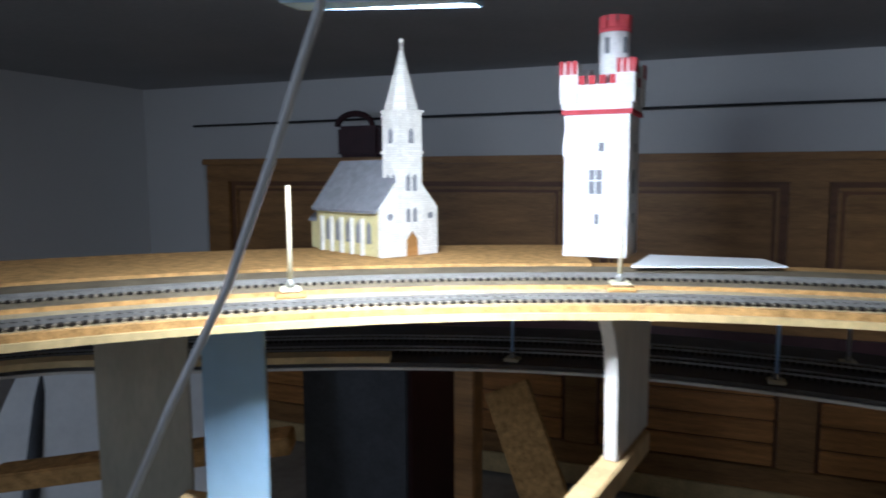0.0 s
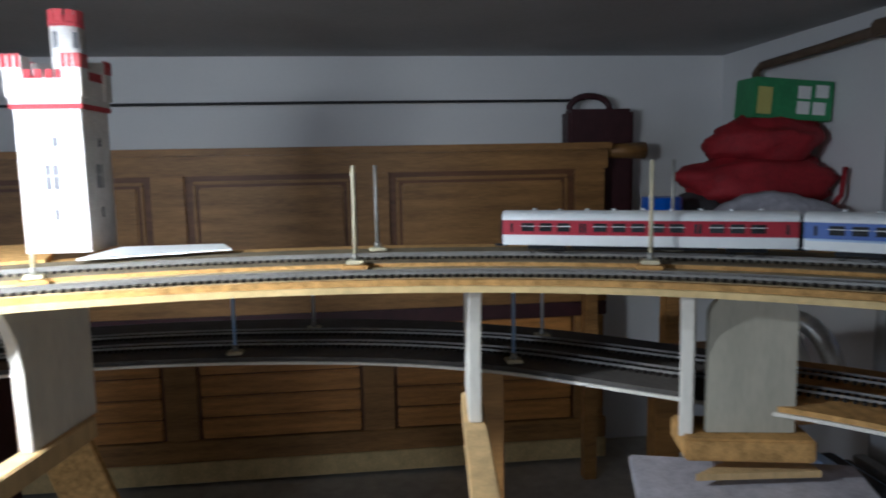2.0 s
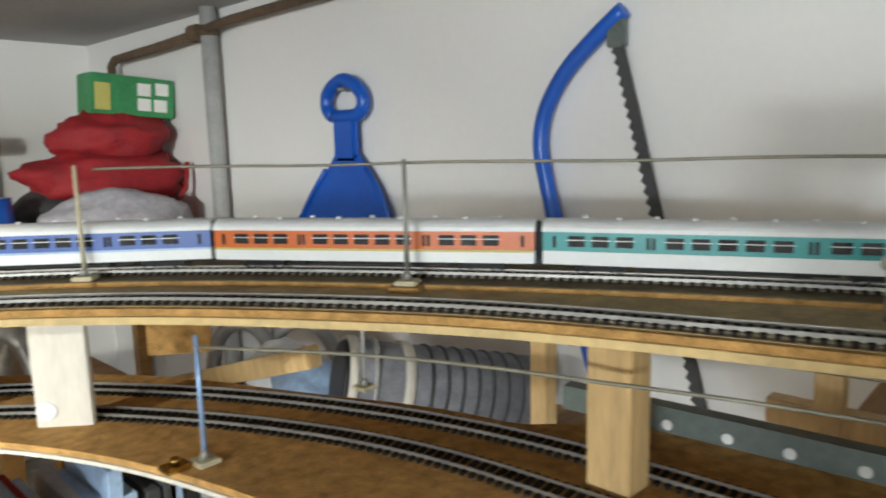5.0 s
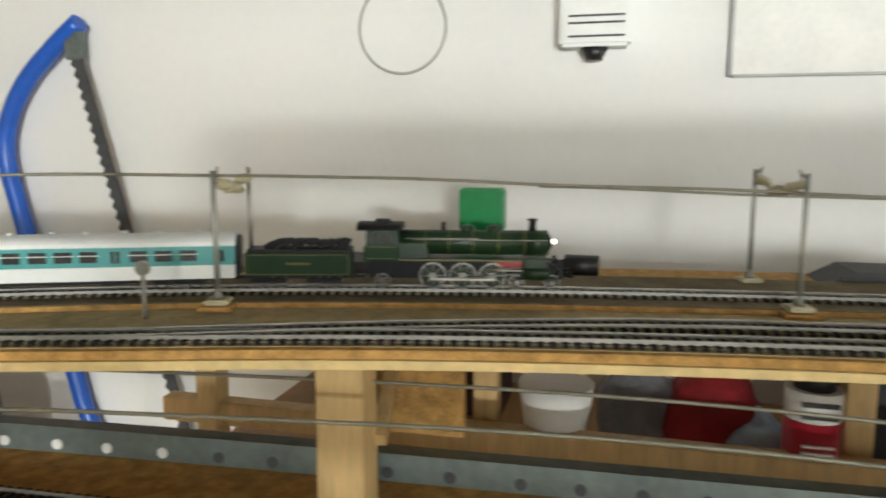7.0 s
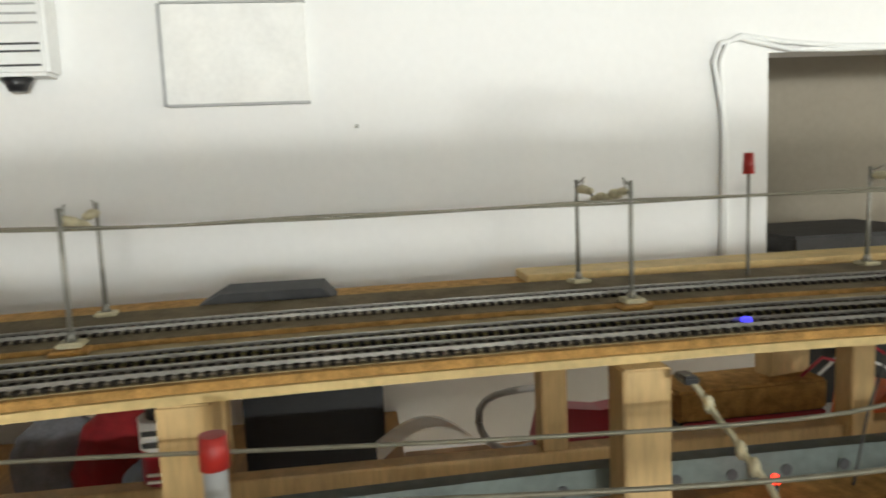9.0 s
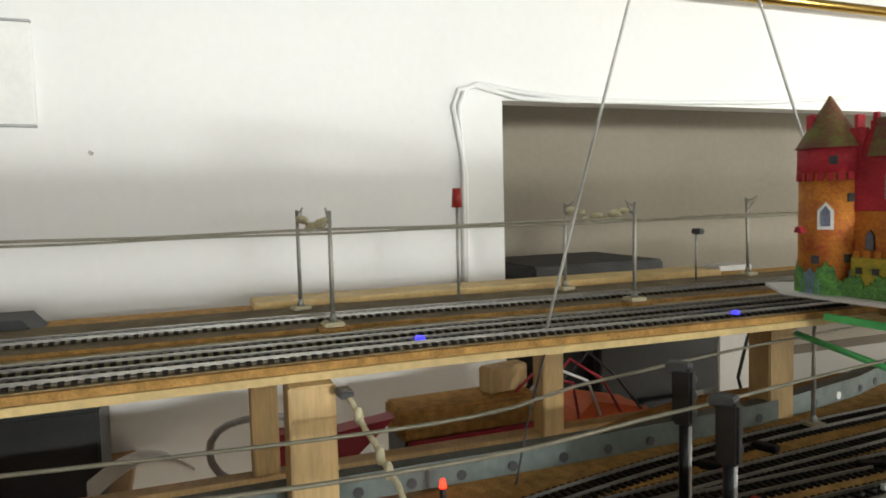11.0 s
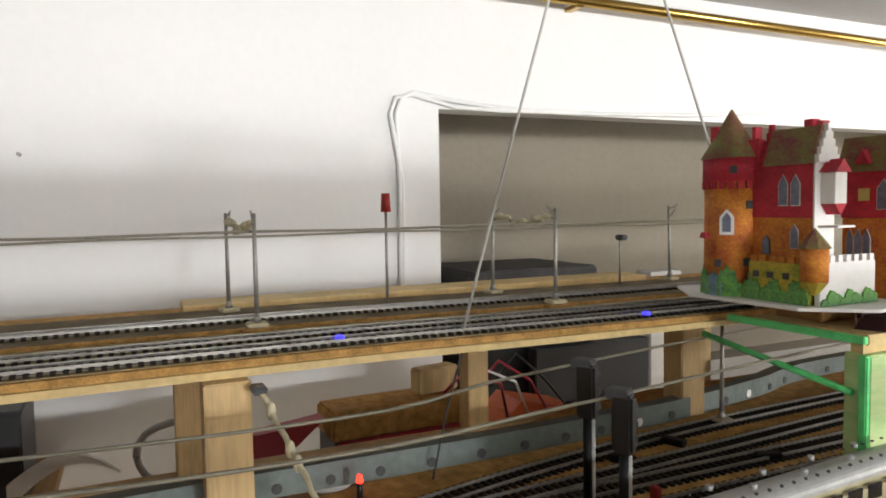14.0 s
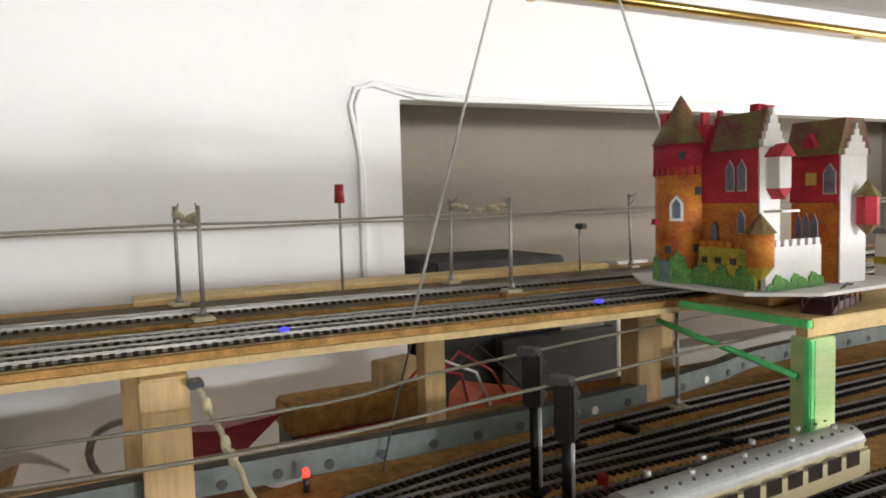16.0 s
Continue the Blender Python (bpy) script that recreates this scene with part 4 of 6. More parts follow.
_bm = bmesh.new()
bmesh.ops.create_cone(_bm, segments=8, radius1=0.0215, radius2=0.0015, depth=0.072, matrix=Matrix.Translation((0, 0, 0.209)) @ Matrix.Rotation(math.pi / 8, 4, "Z"))
part("spire", _bm, M_STONE, church, "pale grey eight-sided spire")
_bm = C((0, 0, 0.243), (0, 0, 0.252), 0.0022, n=8)
bmesh.ops.create_icosphere(_bm, subdivisions=2, radius=0.0035, matrix=Matrix.Translation((0, 0, 0.2535)))
part("finial", _bm, M_STONE, church)
for _a in (0, 90, 180, 270):
    _m = Matrix.Rotation(radians(_a), 4, "Z")
    for _z, _h, _w in ((0.147, 0.013, 0.0035), (0.094, 0.016, 0.003), (0.055, 0.014, 0.0026)):
        for _x in ((0,) if _z > 0.14 else (-0.005, 0.005)):
            _o = [(_x - _w, _z - _h), (_x + _w, _z - _h), (_x + _w, _z), (_x, _z + _w * 1.4), (_x - _w, _z)]
            part("window", prism(_o, -0.0178, -0.0168, "y"), M_SLATE, church, at=_m.copy())
part("gable_front", prism([(-0.043, 0.0005), (0.043, 0.0005), (0.043, 0.058), (0.017, 0.088), (-0.017, 0.088), (-0.043, 0.058)], -0.015, -0.008, "y"), M_STONE, church, "white gabled front")
part("door", prism([(-0.008, 0.0008), (0.008, 0.0008), (0.008, 0.02), (0, 0.03), (-0.008, 0.02)], -0.0188, -0.0172, "y"), M_DARKWOOD, church)
for _x in (-0.031, 0.031):
    part("round_window", C((_x, -0.0158, 0.048), (_x, -0.0148, 0.048), 0.004, n=16), M_SLATE, church)
part("nave", B(-0.04, 0.04, -0.0078, 0.13, 0.0004, 0.058, 0.0006), M_OCHRE, church)
part("nave_gable", prism([(-0.04, 0.0582), (0.04, 0.0582), (0, 0.110)], -0.0076, 0.128, "y"), M_OCHRE, church)
for _sd in (-1, 1):
    part("nave_roof", prism([(_sd * 0.046, 0.0515), (_sd * 0.0465, 0.055), (0, 0.1155), (0, 0.1115)], -0.0074, 0.132, "y"), M_SLATE, church, "grey slate roof")
    for _k in range(5):
        _yy = 0.014 + _k * 0.022
        _bmw = prism([(_yy - 0.004, 0.015), (_yy + 0.004, 0.015), (_yy + 0.004, 0.035), (_yy, 0.042), (_yy - 0.004, 0.035)], _sd * 0.0412, _sd * 0.0398, "x")
        part("window", _bmw, M_SLATE, church)
        part("buttress", B(_sd * 0.040 if _sd > 0 else -0.0445, 0.0445 if _sd > 0 else -0.040, _yy + 0.0095, _yy + 0.0125, 0.0006, 0.045), M_STONE, church)
part("apse", B(-0.03, 0.03, 0.1302, 0.16, 0.0004, 0.038, 0.0006), M_OCHRE, church)
part("apse_roof", prism([(-0.034, 0.036), (0.034, 0.036), (0, 0.066)], 0.1322, 0.164, "y"), M_SLATE, church)

tower = thing("card_tower", pose(-0.079, 1.172, 1.164, 0, 0, -3), "tall white card watchtower with red battlements", "model tower")
part("shaft", B(-0.037, 0.037, -0.037, 0.037, 0.0004, 0.165, 0.0006), M_TOWERWALL, tower)
part("red_course", B(-0.0405, 0.0405, -0.0405, 0.0405, 0.1652, 0.1705, 0.0006), M_TOWERRED, tower)
part("head", B(-0.0395, 0.0395, -0.0395, 0.0395, 0.1706, 0.199, 0.0006), M_TOWERWALL, tower)
for _a in range(4):
    _m = Matrix.Rotation(radians(90 * _a), 4, "Z")
    for _k in range(6):
        _x = -0.030 + _k * 0.012
        part("merlon", B(_x - 0.004, _x + 0.004, -0.0395, -0.0375, 0.1992, 0.209), M_TOWERRED, tower, at=_m.copy())
    _t = part("corner_turret", B(-0.0425, -0.0215, -0.0425, -0.0215, 0.178, 0.224, 0.0006), M_TOWERWALL, tower, at=_m.copy())
    for _k in range(3):
        part("merlon", B(-0.0428 + _k * 0.0076, -0.0376 + _k * 0.0076, -0.0432, -0.041, 0.2105, 0.226), M_TOWERRED, _t)
        part("merlon", B(-0.0432, -0.041, -0.0405 + _k * 0.0068, -0.036 + _k * 0.0068, 0.2105, 0.226), M_TOWERRED, _t)
    for _x, _z, _w, _h in ((0.0, 0.088, 0.0075, 0.014), (0.002, 0.045, 0.0025, 0.006), (0.006, 0.128, 0.003, 0.005)):
        _w1 = part("window", B(_x - _w, _x + _w, -0.0378, -0.0368, _z - _h, _z + _h), M_SLATE, tower, at=_m.copy())
        if _w > 0.006:
            part("mullion", B(_x - 0.0006, _x + 0.0006, -0.0384, -0.0379, _z - _h, _z + _h), M_CARD, _w1)
            part("mullion", B(_x - _w, _x + _w, -0.0384, -0.0379, _z + 0.001, _z + 0.0022), M_CARD, _w1)
part("round_turret", C((0.012, 0.0, 0.199), (0.012, 0.0, 0.262), 0.0175, n=20), M_TOWERWALL, tower)
for _k in range(10):
    _an = _k * math.tau / 10
    part("turret_merlon", B(-0.0044, 0.0044, 0.0165, 0.0185, 0.262, 0.279), M_TOWERRED, tower, at=Matrix.Translation((0.012, 0, 0)) @ Matrix.Rotation(_an, 4, "Z"))
    if _k % 2 == 0:
        part("turret_window", B(-0.003, 0.003, 0.0168, 0.0180, 0.236, 0.254), M_SLATE, tower, at=Matrix.Translation((0.012, 0, 0)) @ Matrix.Rotation(_an + 0.3, 4, "Z"))
part("turret_ring", C((0.012, 0, 0.2605), (0.012, 0, 0.2655), 0.0188, n=20), M_TOWERRED, tower)
part("stair_turret", B(-0.0435, -0.0375, -0.02, 0.01, 0.118, 0.140, 0.0005), M_CARD, tower)
solo("white_card", prism([(-0.03, 1.05), (0.12, 1.10), (0.10, 1.16), (-0.02, 1.16)], 1.1652, 1.1672, "z"), M_CARD, "white card sheet lying behind the outer track", "card sheet")

# ---- card castle on its platform ----
CASTLE_FIT = Matrix.Translation((1.056, -1.048, 1.179)) @ Matrix.Diagonal((1.1, 0.85, 0.875, 1)) @ Matrix.Translation((-1.081, 1.105, -1.1697))
R, G = 0.0232, -0.028
ZC = 1.1697
castle = thing("card_castle", CASTLE_FIT, "colourful red, orange and mossy printed card castle", "model castle")
part("base_plate", prism([(1.150, -1.115), (1.10, -1.072), (1.0, -1.078), (0.968, -1.13), (0.975, -1.29), (1.11, -1.29)], 1.1665, 1.1695, "z"), M_CARD, castle, "white card base plate")
_tx, _ty = 1.081, -1.105


def clump(w, h, a0, a1, axis="y"):
    """A rounded, lobed outline of printed foliage."""
    o = [(-w, ZC + 0.0003)] + [(-w * math.cos(math.pi * k / 10), ZC + h * (0.55 + 0.45 * math.sin(math.pi * k / 10)) * (1 + 0.12 * math.sin(k * 2.4 + h * 900))) for k in range(11)] + [(w, ZC + 0.0003)]
    return prism(o, a0, a1, axis)


_rt = part("round_tower", C((_tx, _ty, ZC), (_tx, _ty, 1.287), R, n=28), M_CASTLE, castle)
part("tower_ring", C((_tx, _ty, 1.2855), (_tx, _ty, 1.309), R + 0.0015, n=28), M_CASTLERED, castle)
_bm = bmesh.new()
bmesh.ops.create_cone(_bm, segments=28, radius1=R + 0.0035, radius2=0.0008, depth=0.05, matrix=Matrix.Translation((_tx, _ty, 1.334)))
part("cone_roof", _bm, M_ROOFMOSS, castle)
for _k in range(20):
    _an = _k * math.tau / 20
    part("corbel", B(-0.0024, 0.0024, R - 0.0004, R + 0.0018, 1.278, 1.286), M_CASTLERED, castle, at=Matrix.Translation((_tx, _ty, 0)) @ Matrix.Rotation(_an, 4, "Z"))
for _k in range(12):
    _an = _k * math.tau / 12
    part("bush", clump(0.008, 0.023 + 0.009 * math.sin(_k * 2.3), R - 0.0008 + 0.0002 * (_k % 2), R + 0.0012 + 0.0003 * (_k % 2)), M_BUSH if _k % 3 else M_BUSHBLUE, castle, at=Matrix.Translation((_tx, _ty, 0)) @ Matrix.Rotation(_an, 4, "Z"))
_bm = bmesh.new()
bmesh.ops.create_cone(_bm, segments=28, radius1=0.0062, radius2=0.0004, depth=0.0115, matrix=Matrix.Translation((_tx, _ty, 1.3535)))
part("roof_tip", _bm, M_YELLOW, castle, "bright yellow tip")
part("awning", prism([(-0.006, 1.228), (0.006, 1.228), (0.003, 1.234), (-0.003, 1.234)], R - 0.0002, R + 0.004, "y"), M_CASTLERED, castle, at=Matrix.Translation((_tx, _ty, 0)) @ Matrix.Rotation(radians(-25), 4, "Z"))
part("chimney", B(_tx + 0.006, _tx + 0.013, _ty + 0.004, _ty + 0.013, 1.314, 1.342, 0.0006), M_CASTLERED, castle)


def arch_window(x, y, z, w, h, axis, parent, frame_mat=None):
    """A pointed window proud of a wall that faces north (y) or west (x)."""
    o = [(-w, -h), (w, -h), (w, h * 0.4), (0, h), (-w, h * 0.4)]
    big = [(u * 1.2, v * 1.06) for u, v in o]
    if axis == "y":
        f = part("window_frame", prism([(x + u, z + v) for u, v in big], y, y + 0.0006, "y"), frame_mat or M_STONE, parent)
        part("window_pane", prism([(x + u, z + v) for u, v in o], y + 0.0007, y + 0.0011, "y"), M_PANE, f)
    else:
        f = part("window_frame", prism([(y + u, z + v) for u, v in big], x - 0.0006, x, "x"), frame_mat or M_STONE, parent)
        part("window_pane", prism([(y + u, z + v) for u, v in o], x - 0.0011, x - 0.0007, "x"), M_PANE, f)


_tw = Matrix.Translation((_tx, _ty, 0)) @ Matrix.Rotation(radians(28), 4, "Z")
_f = part("window_frame", prism([(-0.006, 1.232), (0.006, 1.232), (0.006, 1.25), (0, 1.258), (-0.006, 1.25)], R - 0.0002, R + 0.0007, "y"), M_CARD, castle, at=_tw)
part("window_pane", prism([(-0.0035, 1.235), (0.0035, 1.235), (0.0035, 1.249), (0, 1.2545), (-0.0035, 1.249)], R + 0.0008, R + 0.0012, "y"), M_PANE, _f)
for _deg, _z in ((70, 1.205), (10, 1.203), (75, 1.262), (40, 1.297)):
    part("arrow_slit", B(-0.003, 0.003, R - 0.0001, R + (0.0012 if _z < 1.29 else 0.0024), _z - 0.004, _z + 0.004), M_DARK, castle, at=Matrix.Translation((_tx, _ty, 0)) @ Matrix.Rotation(radians(_deg), 4, "Z"))
part("keep_lower", B(1.006, 1.066, -1.130, -1.104, ZC, 1.249, 0.0004), M_CASTLE, castle)
part("keep_upper", B(1.005, 1.067, -1.131, -1.103, 1.2492, 1.300, 0.0004), M_CASTLERED, castle)
part("keep_roof", prism([(-1.135, 1.2985), (-1.099, 1.2985), (-1.112, 1.333), (-1.122, 1.333)], 1.004, 1.046, "x"), M_ROOFMOSS, castle)
for _k in range(5):
    part("gable_step", B(1.047 + _k * 0.0002, 1.0515, -1.131 + _k * 0.003, -1.103 - _k * 0.003, 1.2995 + _k * 0.008, 1.3075 + _k * 0.008), M_CASTLERED, castle)
    # West gable is white for the strong light falling on it.
    part("gable_step", B(1.0005, 1.0045, -1.131 + _k * 0.003, -1.103 - _k * 0.003, 1.2995 + _k * 0.007, 1.3065 + _k * 0.007), M_CARD, castle)
for _k in range(4):
    part("stepped_buttress", B(1.0525 + _k * 0.0032, 1.0555 + _k * 0.0032, -1.112, -1.1025, 1.285, 1.338 - abs(_k - 1) * 0.012), M_CASTLERED, castle)
part("chimney", B(1.012, 1.020, -1.124, -1.114, 1.328, 1.340, 0.0005), M_CASTLERED, castle)
part("chimney", B(1.0065, 1.011, -1.128, -1.118, 1.330, 1.338, 0.0005), M_TOWERRED, castle)
part("yellow_wall", B(1.002, 1.054, -1.1035, -1.093, ZC, 1.207, 0.0004), M_CASTLEYEL, castle)
for _k in range(6):
    part("merlon", B(1.005 + _k * 0.0085, 1.010 + _k * 0.0085, -1.0955, -1.0935, 1.2072, 1.213), M_CASTLE, castle)
for _k in range(9):
    part("bush", clump(0.0055, 0.015 + 0.007 * math.sin(_k * 1.9), -1.0928, -1.0915 + 0.0003 * (_k % 2)), M_BUSH, castle, at=Matrix.Translation((1.006 + _k * 0.006, 0, 0)))
for _x in (1.047, 1.034, 1.020):
    part("arrow_slit", B(_x - 0.0025, _x + 0.0025, -1.0928, -1.0918, 1.192, 1.198), M_DARK, castle)
arch_window(1.0295, -1.1028, 1.275, 0.0035, 0.014, "y", castle)
arch_window(1.019, -1.1028, 1.275, 0.0035, 0.014, "y", castle)
arch_window(1.020, -1.1038, 1.232, 0.003, 0.011, "y", castle)
arch_window(1.045, -1.1038, 1.223, 0.003, 0.009, "y", castle, M_LGREEN2)
# Overexposed west light is painted as white on these west-facing parts.
part("keep_lit_west_face", B(1.0035, 1.0048, -1.1305, -1.1035, 1.17, 1.300), M_CARD, castle, "west side with overexposed light put in as white")
_or = part("oriel", B(0.992, 1.0034, -1.127, -1.111, 1.262, 1.290, 0.0004), M_CARD, castle)
part("oriel_roof", prism([(-1.130, 1.2902), (-1.108, 1.2902), (-1.119, 1.302)], 0.990, 1.0034, "x"), M_CASTLERED, _or)
part("oriel_base", prism([(-1.127, 1.2618), (-1.111, 1.2618), (-1.119, 1.252)], 0.992, 1.0034, "x"), M_CASTLERED, _or)
part("balcony", B(0.988, 1.0034, -1.132, -1.108, 1.2405, 1.2425), M_CARD, castle)
part("lit_west_wall", B(0.995, 0.9995, -1.175, -1.098, ZC, 1.209, 0.0004), M_CARD, castle)
for _k in range(7):
    part("merlon", B(0.9952, 0.9993, -1.173 + _k * 0.011, -1.167 + _k * 0.011, 1.2092, 1.215), M_CARD, castle)
for _k in range(9):
    part("bush", clump(0.0062, 0.010 + 0.004 * math.sin(_k * 2.1), 0.9935 - 0.0003 * (_k % 2), 0.9948, "x"), M_BUSH, castle, at=Matrix.Translation((0, -1.170 + _k * 0.0082, 0)))
_bz = part("corner_turret", C((1.0, -1.0985, 1.192), (1.0, -1.0985, 1.222), 0.0105, n=8), M_CASTLE, castle)
_bm = bmesh.new()
bmesh.ops.create_cone(_bm, segments=8, radius1=0.0125, radius2=0.0004, depth=0.018, matrix=Matrix.Translation((1.0, -1.0985, 1.2312)))
part("turret_roof", _bm, M_ROOFMOSS, _bz)
_bm = bmesh.new()
bmesh.ops.create_cone(_bm, segments=8, radius1=0.003, radius2=0.0105, depth=0.012, matrix=Matrix.Translation((1.0, -1.0985, 1.1858)))
part("turret_corbel", _bm, M_CASTLEYEL, _bz)
part("gate_lower", B(1.024 + G, 1.064 + G, -1.238, -1.200, ZC, 1.247, 0.0004), M_CASTLE, castle)
part("gate_upper", B(1.023 + G, 1.065 + G, -1.239, -1.199, 1.2472, 1.293, 0.0004), M_CASTLERED, castle)
part("gate_roof", prism([(-1.244, 1.2925), (-1.194, 1.2925), (-1.206, 1.327), (-1.232, 1.327)], 1.021 + G, 1.067 + G, "x"), M_ROOFMOSS, castle)
# Glare on the gate's west side, put in as a white plate.
part("gate_lit_west_face", B(1.0215 + G, 1.0228 + G, -1.2385, -1.1995, 1.17, 1.292), M_CARD, castle, "west side with overexposed light put in as white")
part("dormer", prism([(1.038 + G, 1.300), (1.050 + G, 1.300), (1.044 + G, 1.314)], -1.199, -1.191, "y"), M_CASTLERED, castle)
part("yellow_shield", B(1.041 + G, 1.050 + G, -1.1987, -1.1978, 1.264, 1.276), M_YELLOW, castle)
arch_window(1.030 + G, -1.1988, 1.27, 0.0045, 0.014, "y", castle)
for _x in (1.057, 1.050, 1.043):
    arch_window(_x + G, -1.1998, 1.222, 0.0026, 0.014, "y", castle)
for _k in range(5):
    # White steps carry the overexposed light of the gate's west gable.
    part("gable_step", B(1.0195 + G, 1.0215 + G, -1.236 + _k * 0.0045, -1.202 - _k * 0.0045, 1.292 + _k * 0.006, 1.298 + _k * 0.006), M_CARD, castle)
_hx = part("hanging_turret", C((0.984, -1.222, 1.226), (0.984, -1.222, 1.252), 0.0085, n=6, smooth=False), M_CASTLERED, castle)
_bm = bmesh.new()
bmesh.ops.create_cone(_bm, segments=6, radius1=0.0102, radius2=0.0004, depth=0.016, matrix=Matrix.Translation((0.984, -1.222, 1.2602)))
bmesh.ops.create_cone(_bm, segments=6, radius1=0.001, radius2=0.0085, depth=0.010, matrix=Matrix.Translation((0.984, -1.222, 1.2208)))
part("turret_caps", _bm, M_ROOFMOSS, _hx)
solo("plate_block", B(0.985, 1.03, -1.20, -1.075, 1.1607, 1.1760, 0.001), M_DARKWOOD, "wooden block propping the castle plate", "wooden block")
foot = thing("footbridge", pose(0.957, -1.115, 1.1607, 0, 0, 20), "small brown model footbridge with railings", "model bridge")
part("bridge_deck", prism([(-0.045, 0.0002), (0.045, 0.0002), (0.02, 0.008), (-0.02, 0.008)], -0.011, 0.011, "x"), M_BROWNCASE, foot)
for _s in (-1, 1):
    for _k in range(6):
        part("rail_post", C((_s * 0.011, -0.04 + _k * 0.016, 0.0002), (_s * 0.011, -0.04 + _k * 0.016, 0.020 - abs(_k - 2.5) * 0.002), 0.0009, n=6), M_BROWNCASE, foot)
    part("handrail", tube([(_s * 0.011, -0.041, 0.014), (_s * 0.011, 0, 0.0205), (_s * 0.011, 0.041, 0.014)], 0.0009, 6), M_BROWNCASE, foot)
_cb = thing("card_building", pose(0.99, -1.36, 1.1607), "white card building with pale yellow bands", "model building")
part("walls", B(-0.05, 0.05, -0.06, 0.06, 0, 0.05, 0.0006), M_CARD, _cb)
part("yellow_band", B(-0.0506, 0.0506, -0.0606, 0.0606, 0.018, 0.026), M_CASTLEYEL, _cb)
part("roof", B(-0.053, 0.053, -0.063, 0.063, 0.0502, 0.056, 0.001), M_SLATE, _cb)

# ---- yard: signals, girder, railcar ----
def signal(x, y, top, label, pole_mat):
    th = thing("light_signal", pose(x, y, Z_YARD, 0, 0, 30), label, "model signal", "light signals")
    h = top - Z_YARD
    part("pole", C((0, 0, 0.0003), (0, 0, h - 0.04), 0.0033, n=10), M_LBLACK, th)
    part("striped_cover", B(-0.0018, 0.0048, -0.0046, -0.0034, 0.004, h - 0.042), pole_mat, th)
    part("white_stripe", B(-0.0042, -0.0020, -0.0044, -0.0034, 0.004, h - 0.042), M_WHITE, th)
    hd = part("signal_head", B(-0.0072, 0.0072, -0.005, 0.005, h - 0.040, h, 0.002), M_BLACK, th)
    for z in (h - 0.010, h - 0.022, h - 0.033):
        part("hood", C((-0.002, -0.005, z), (-0.002, -0.011, z), 0.0036, 0.0040, 12), M_BLACK, hd)
    part("top_hood", B(-0.004, 0.012, -0.008, 0.004, h - 0.004, h + 0.003, 0.001), M_DARK, hd)
    part("base", B(-0.009, 0.009, -0.009, 0.009, 0.0002, 0.003, 0.0006), M_LBLACK, th)


signal(1.004, -0.853, 1.146, "black light signal on a white striped post", M_WHITE)
signal(0.953, -0.845, 1.137, "black light signal on a red and white post", M_REDPAINT)
gird = thing("steel_girder", Matrix.Identity(4), "grey perforated steel girder along the lower deck", "steel girder")
GL = spline([(1.058, 0.45), (1.072, 0.30), (1.09, 0.03), (1.105, -0.27), (1.118, -0.56), (1.118, -0.85), (1.128, -1.05), (1.155, -1.2), (1.19, -1.4), (1.2, -2.2)], 0.02)
part("web", slab(offset(GL, 0.002), offset(GL, 0.0), Z_YARD + 0.0003, 1.062), M_STEEL, gird)
part("flange", slab(offset(GL, 0.016), offset(GL, 0.0021), 1.0595, 1.0615), M_STEEL, gird)
_nG = normals(GL)
_hole = {m.name: mesh_of(C((0, 0, 0), (0, -0.0009, 0), 0.0042, n=14), "bolt_hole", m) for m in (M_DARK, M_CARD)}
for _k in range(4, len(GL) - 14, 2):
    _p = GL[_k]
    _ang = math.degrees(math.atan2(_nG[_k].y, _nG[_k].x)) - 90
    part("bolt_hole", _hole[(M_CARD if GL[_k].y > 0.2 or -1.2 < GL[_k].y < -0.95 and _k % 4 else M_DARK).name], None, gird, at=pose(_p.x, _p.y, 1.048, 0, 0, _ang))
solo("rear_beam", B(1.235, 1.255, -1.6, 0.34, 1.002, 1.026, 0.001), M_PINE, "long wooden beam behind the steel girder", "wooden beam")
rc = thing("railcar", pose(0.895, -0.945, Z_YARD + 0.0046, 0, 0, 94), "old silver-roofed model railcar with rounded ends", "model railcar")
part("body", B(-0.115, 0.112, -0.0165, 0.0165, 0.008, 0.0325, 0.004), M_BEIGE, rc)
_pr = [(0.0165 * math.cos(a), 0.033 + 0.013 * math.sin(a)) for a in [math.pi * k / 14 for k in range(15)]]
_bm = prism(_pr, -0.112, 0.109, "x")
for _v in _bm.verts:
    if abs(_v.co.x) > 0.1:
        _v.co.y *= 0.8
        _v.co.z = 0.033 + (_v.co.z - 0.033) * 0.7
part("roof", _bm, M_SILVER, rc)
for _s in (-1, 1):
    for _k in range(9):
        part("window", B(-0.0075, 0.0075, -0.0004, 0.0004, -0.005, 0.005), M_GLASSDARK, rc, at=pose(-0.09 + _k * 0.0215, _s * 0.0167, 0.0255))
    part("end_panel", B(_s * 0.1145 - 0.002, _s * 0.1145 + 0.002, -0.013, 0.013, 0.009, 0.026, 0.001), M_REDPAINT, rc)
for _k in range(18):
    for _s in (-1, 1):
        part("rivet_vent", C((-0.1 + _k * 0.0115, _s * 0.0095, 0.0432), (-0.1 + _k * 0.0115, _s * 0.0098, 0.0442), 0.0012, n=6), M_DARK, rc)
for _k in range(8):
    part("roof_vent", C((-0.085 + _k * 0.024, 0.006 * (-1) ** _k, 0.0452), (-0.085 + _k * 0.024, 0.006 * (-1) ** _k, 0.0482), 0.0022, n=8), M_SILVER, rc)
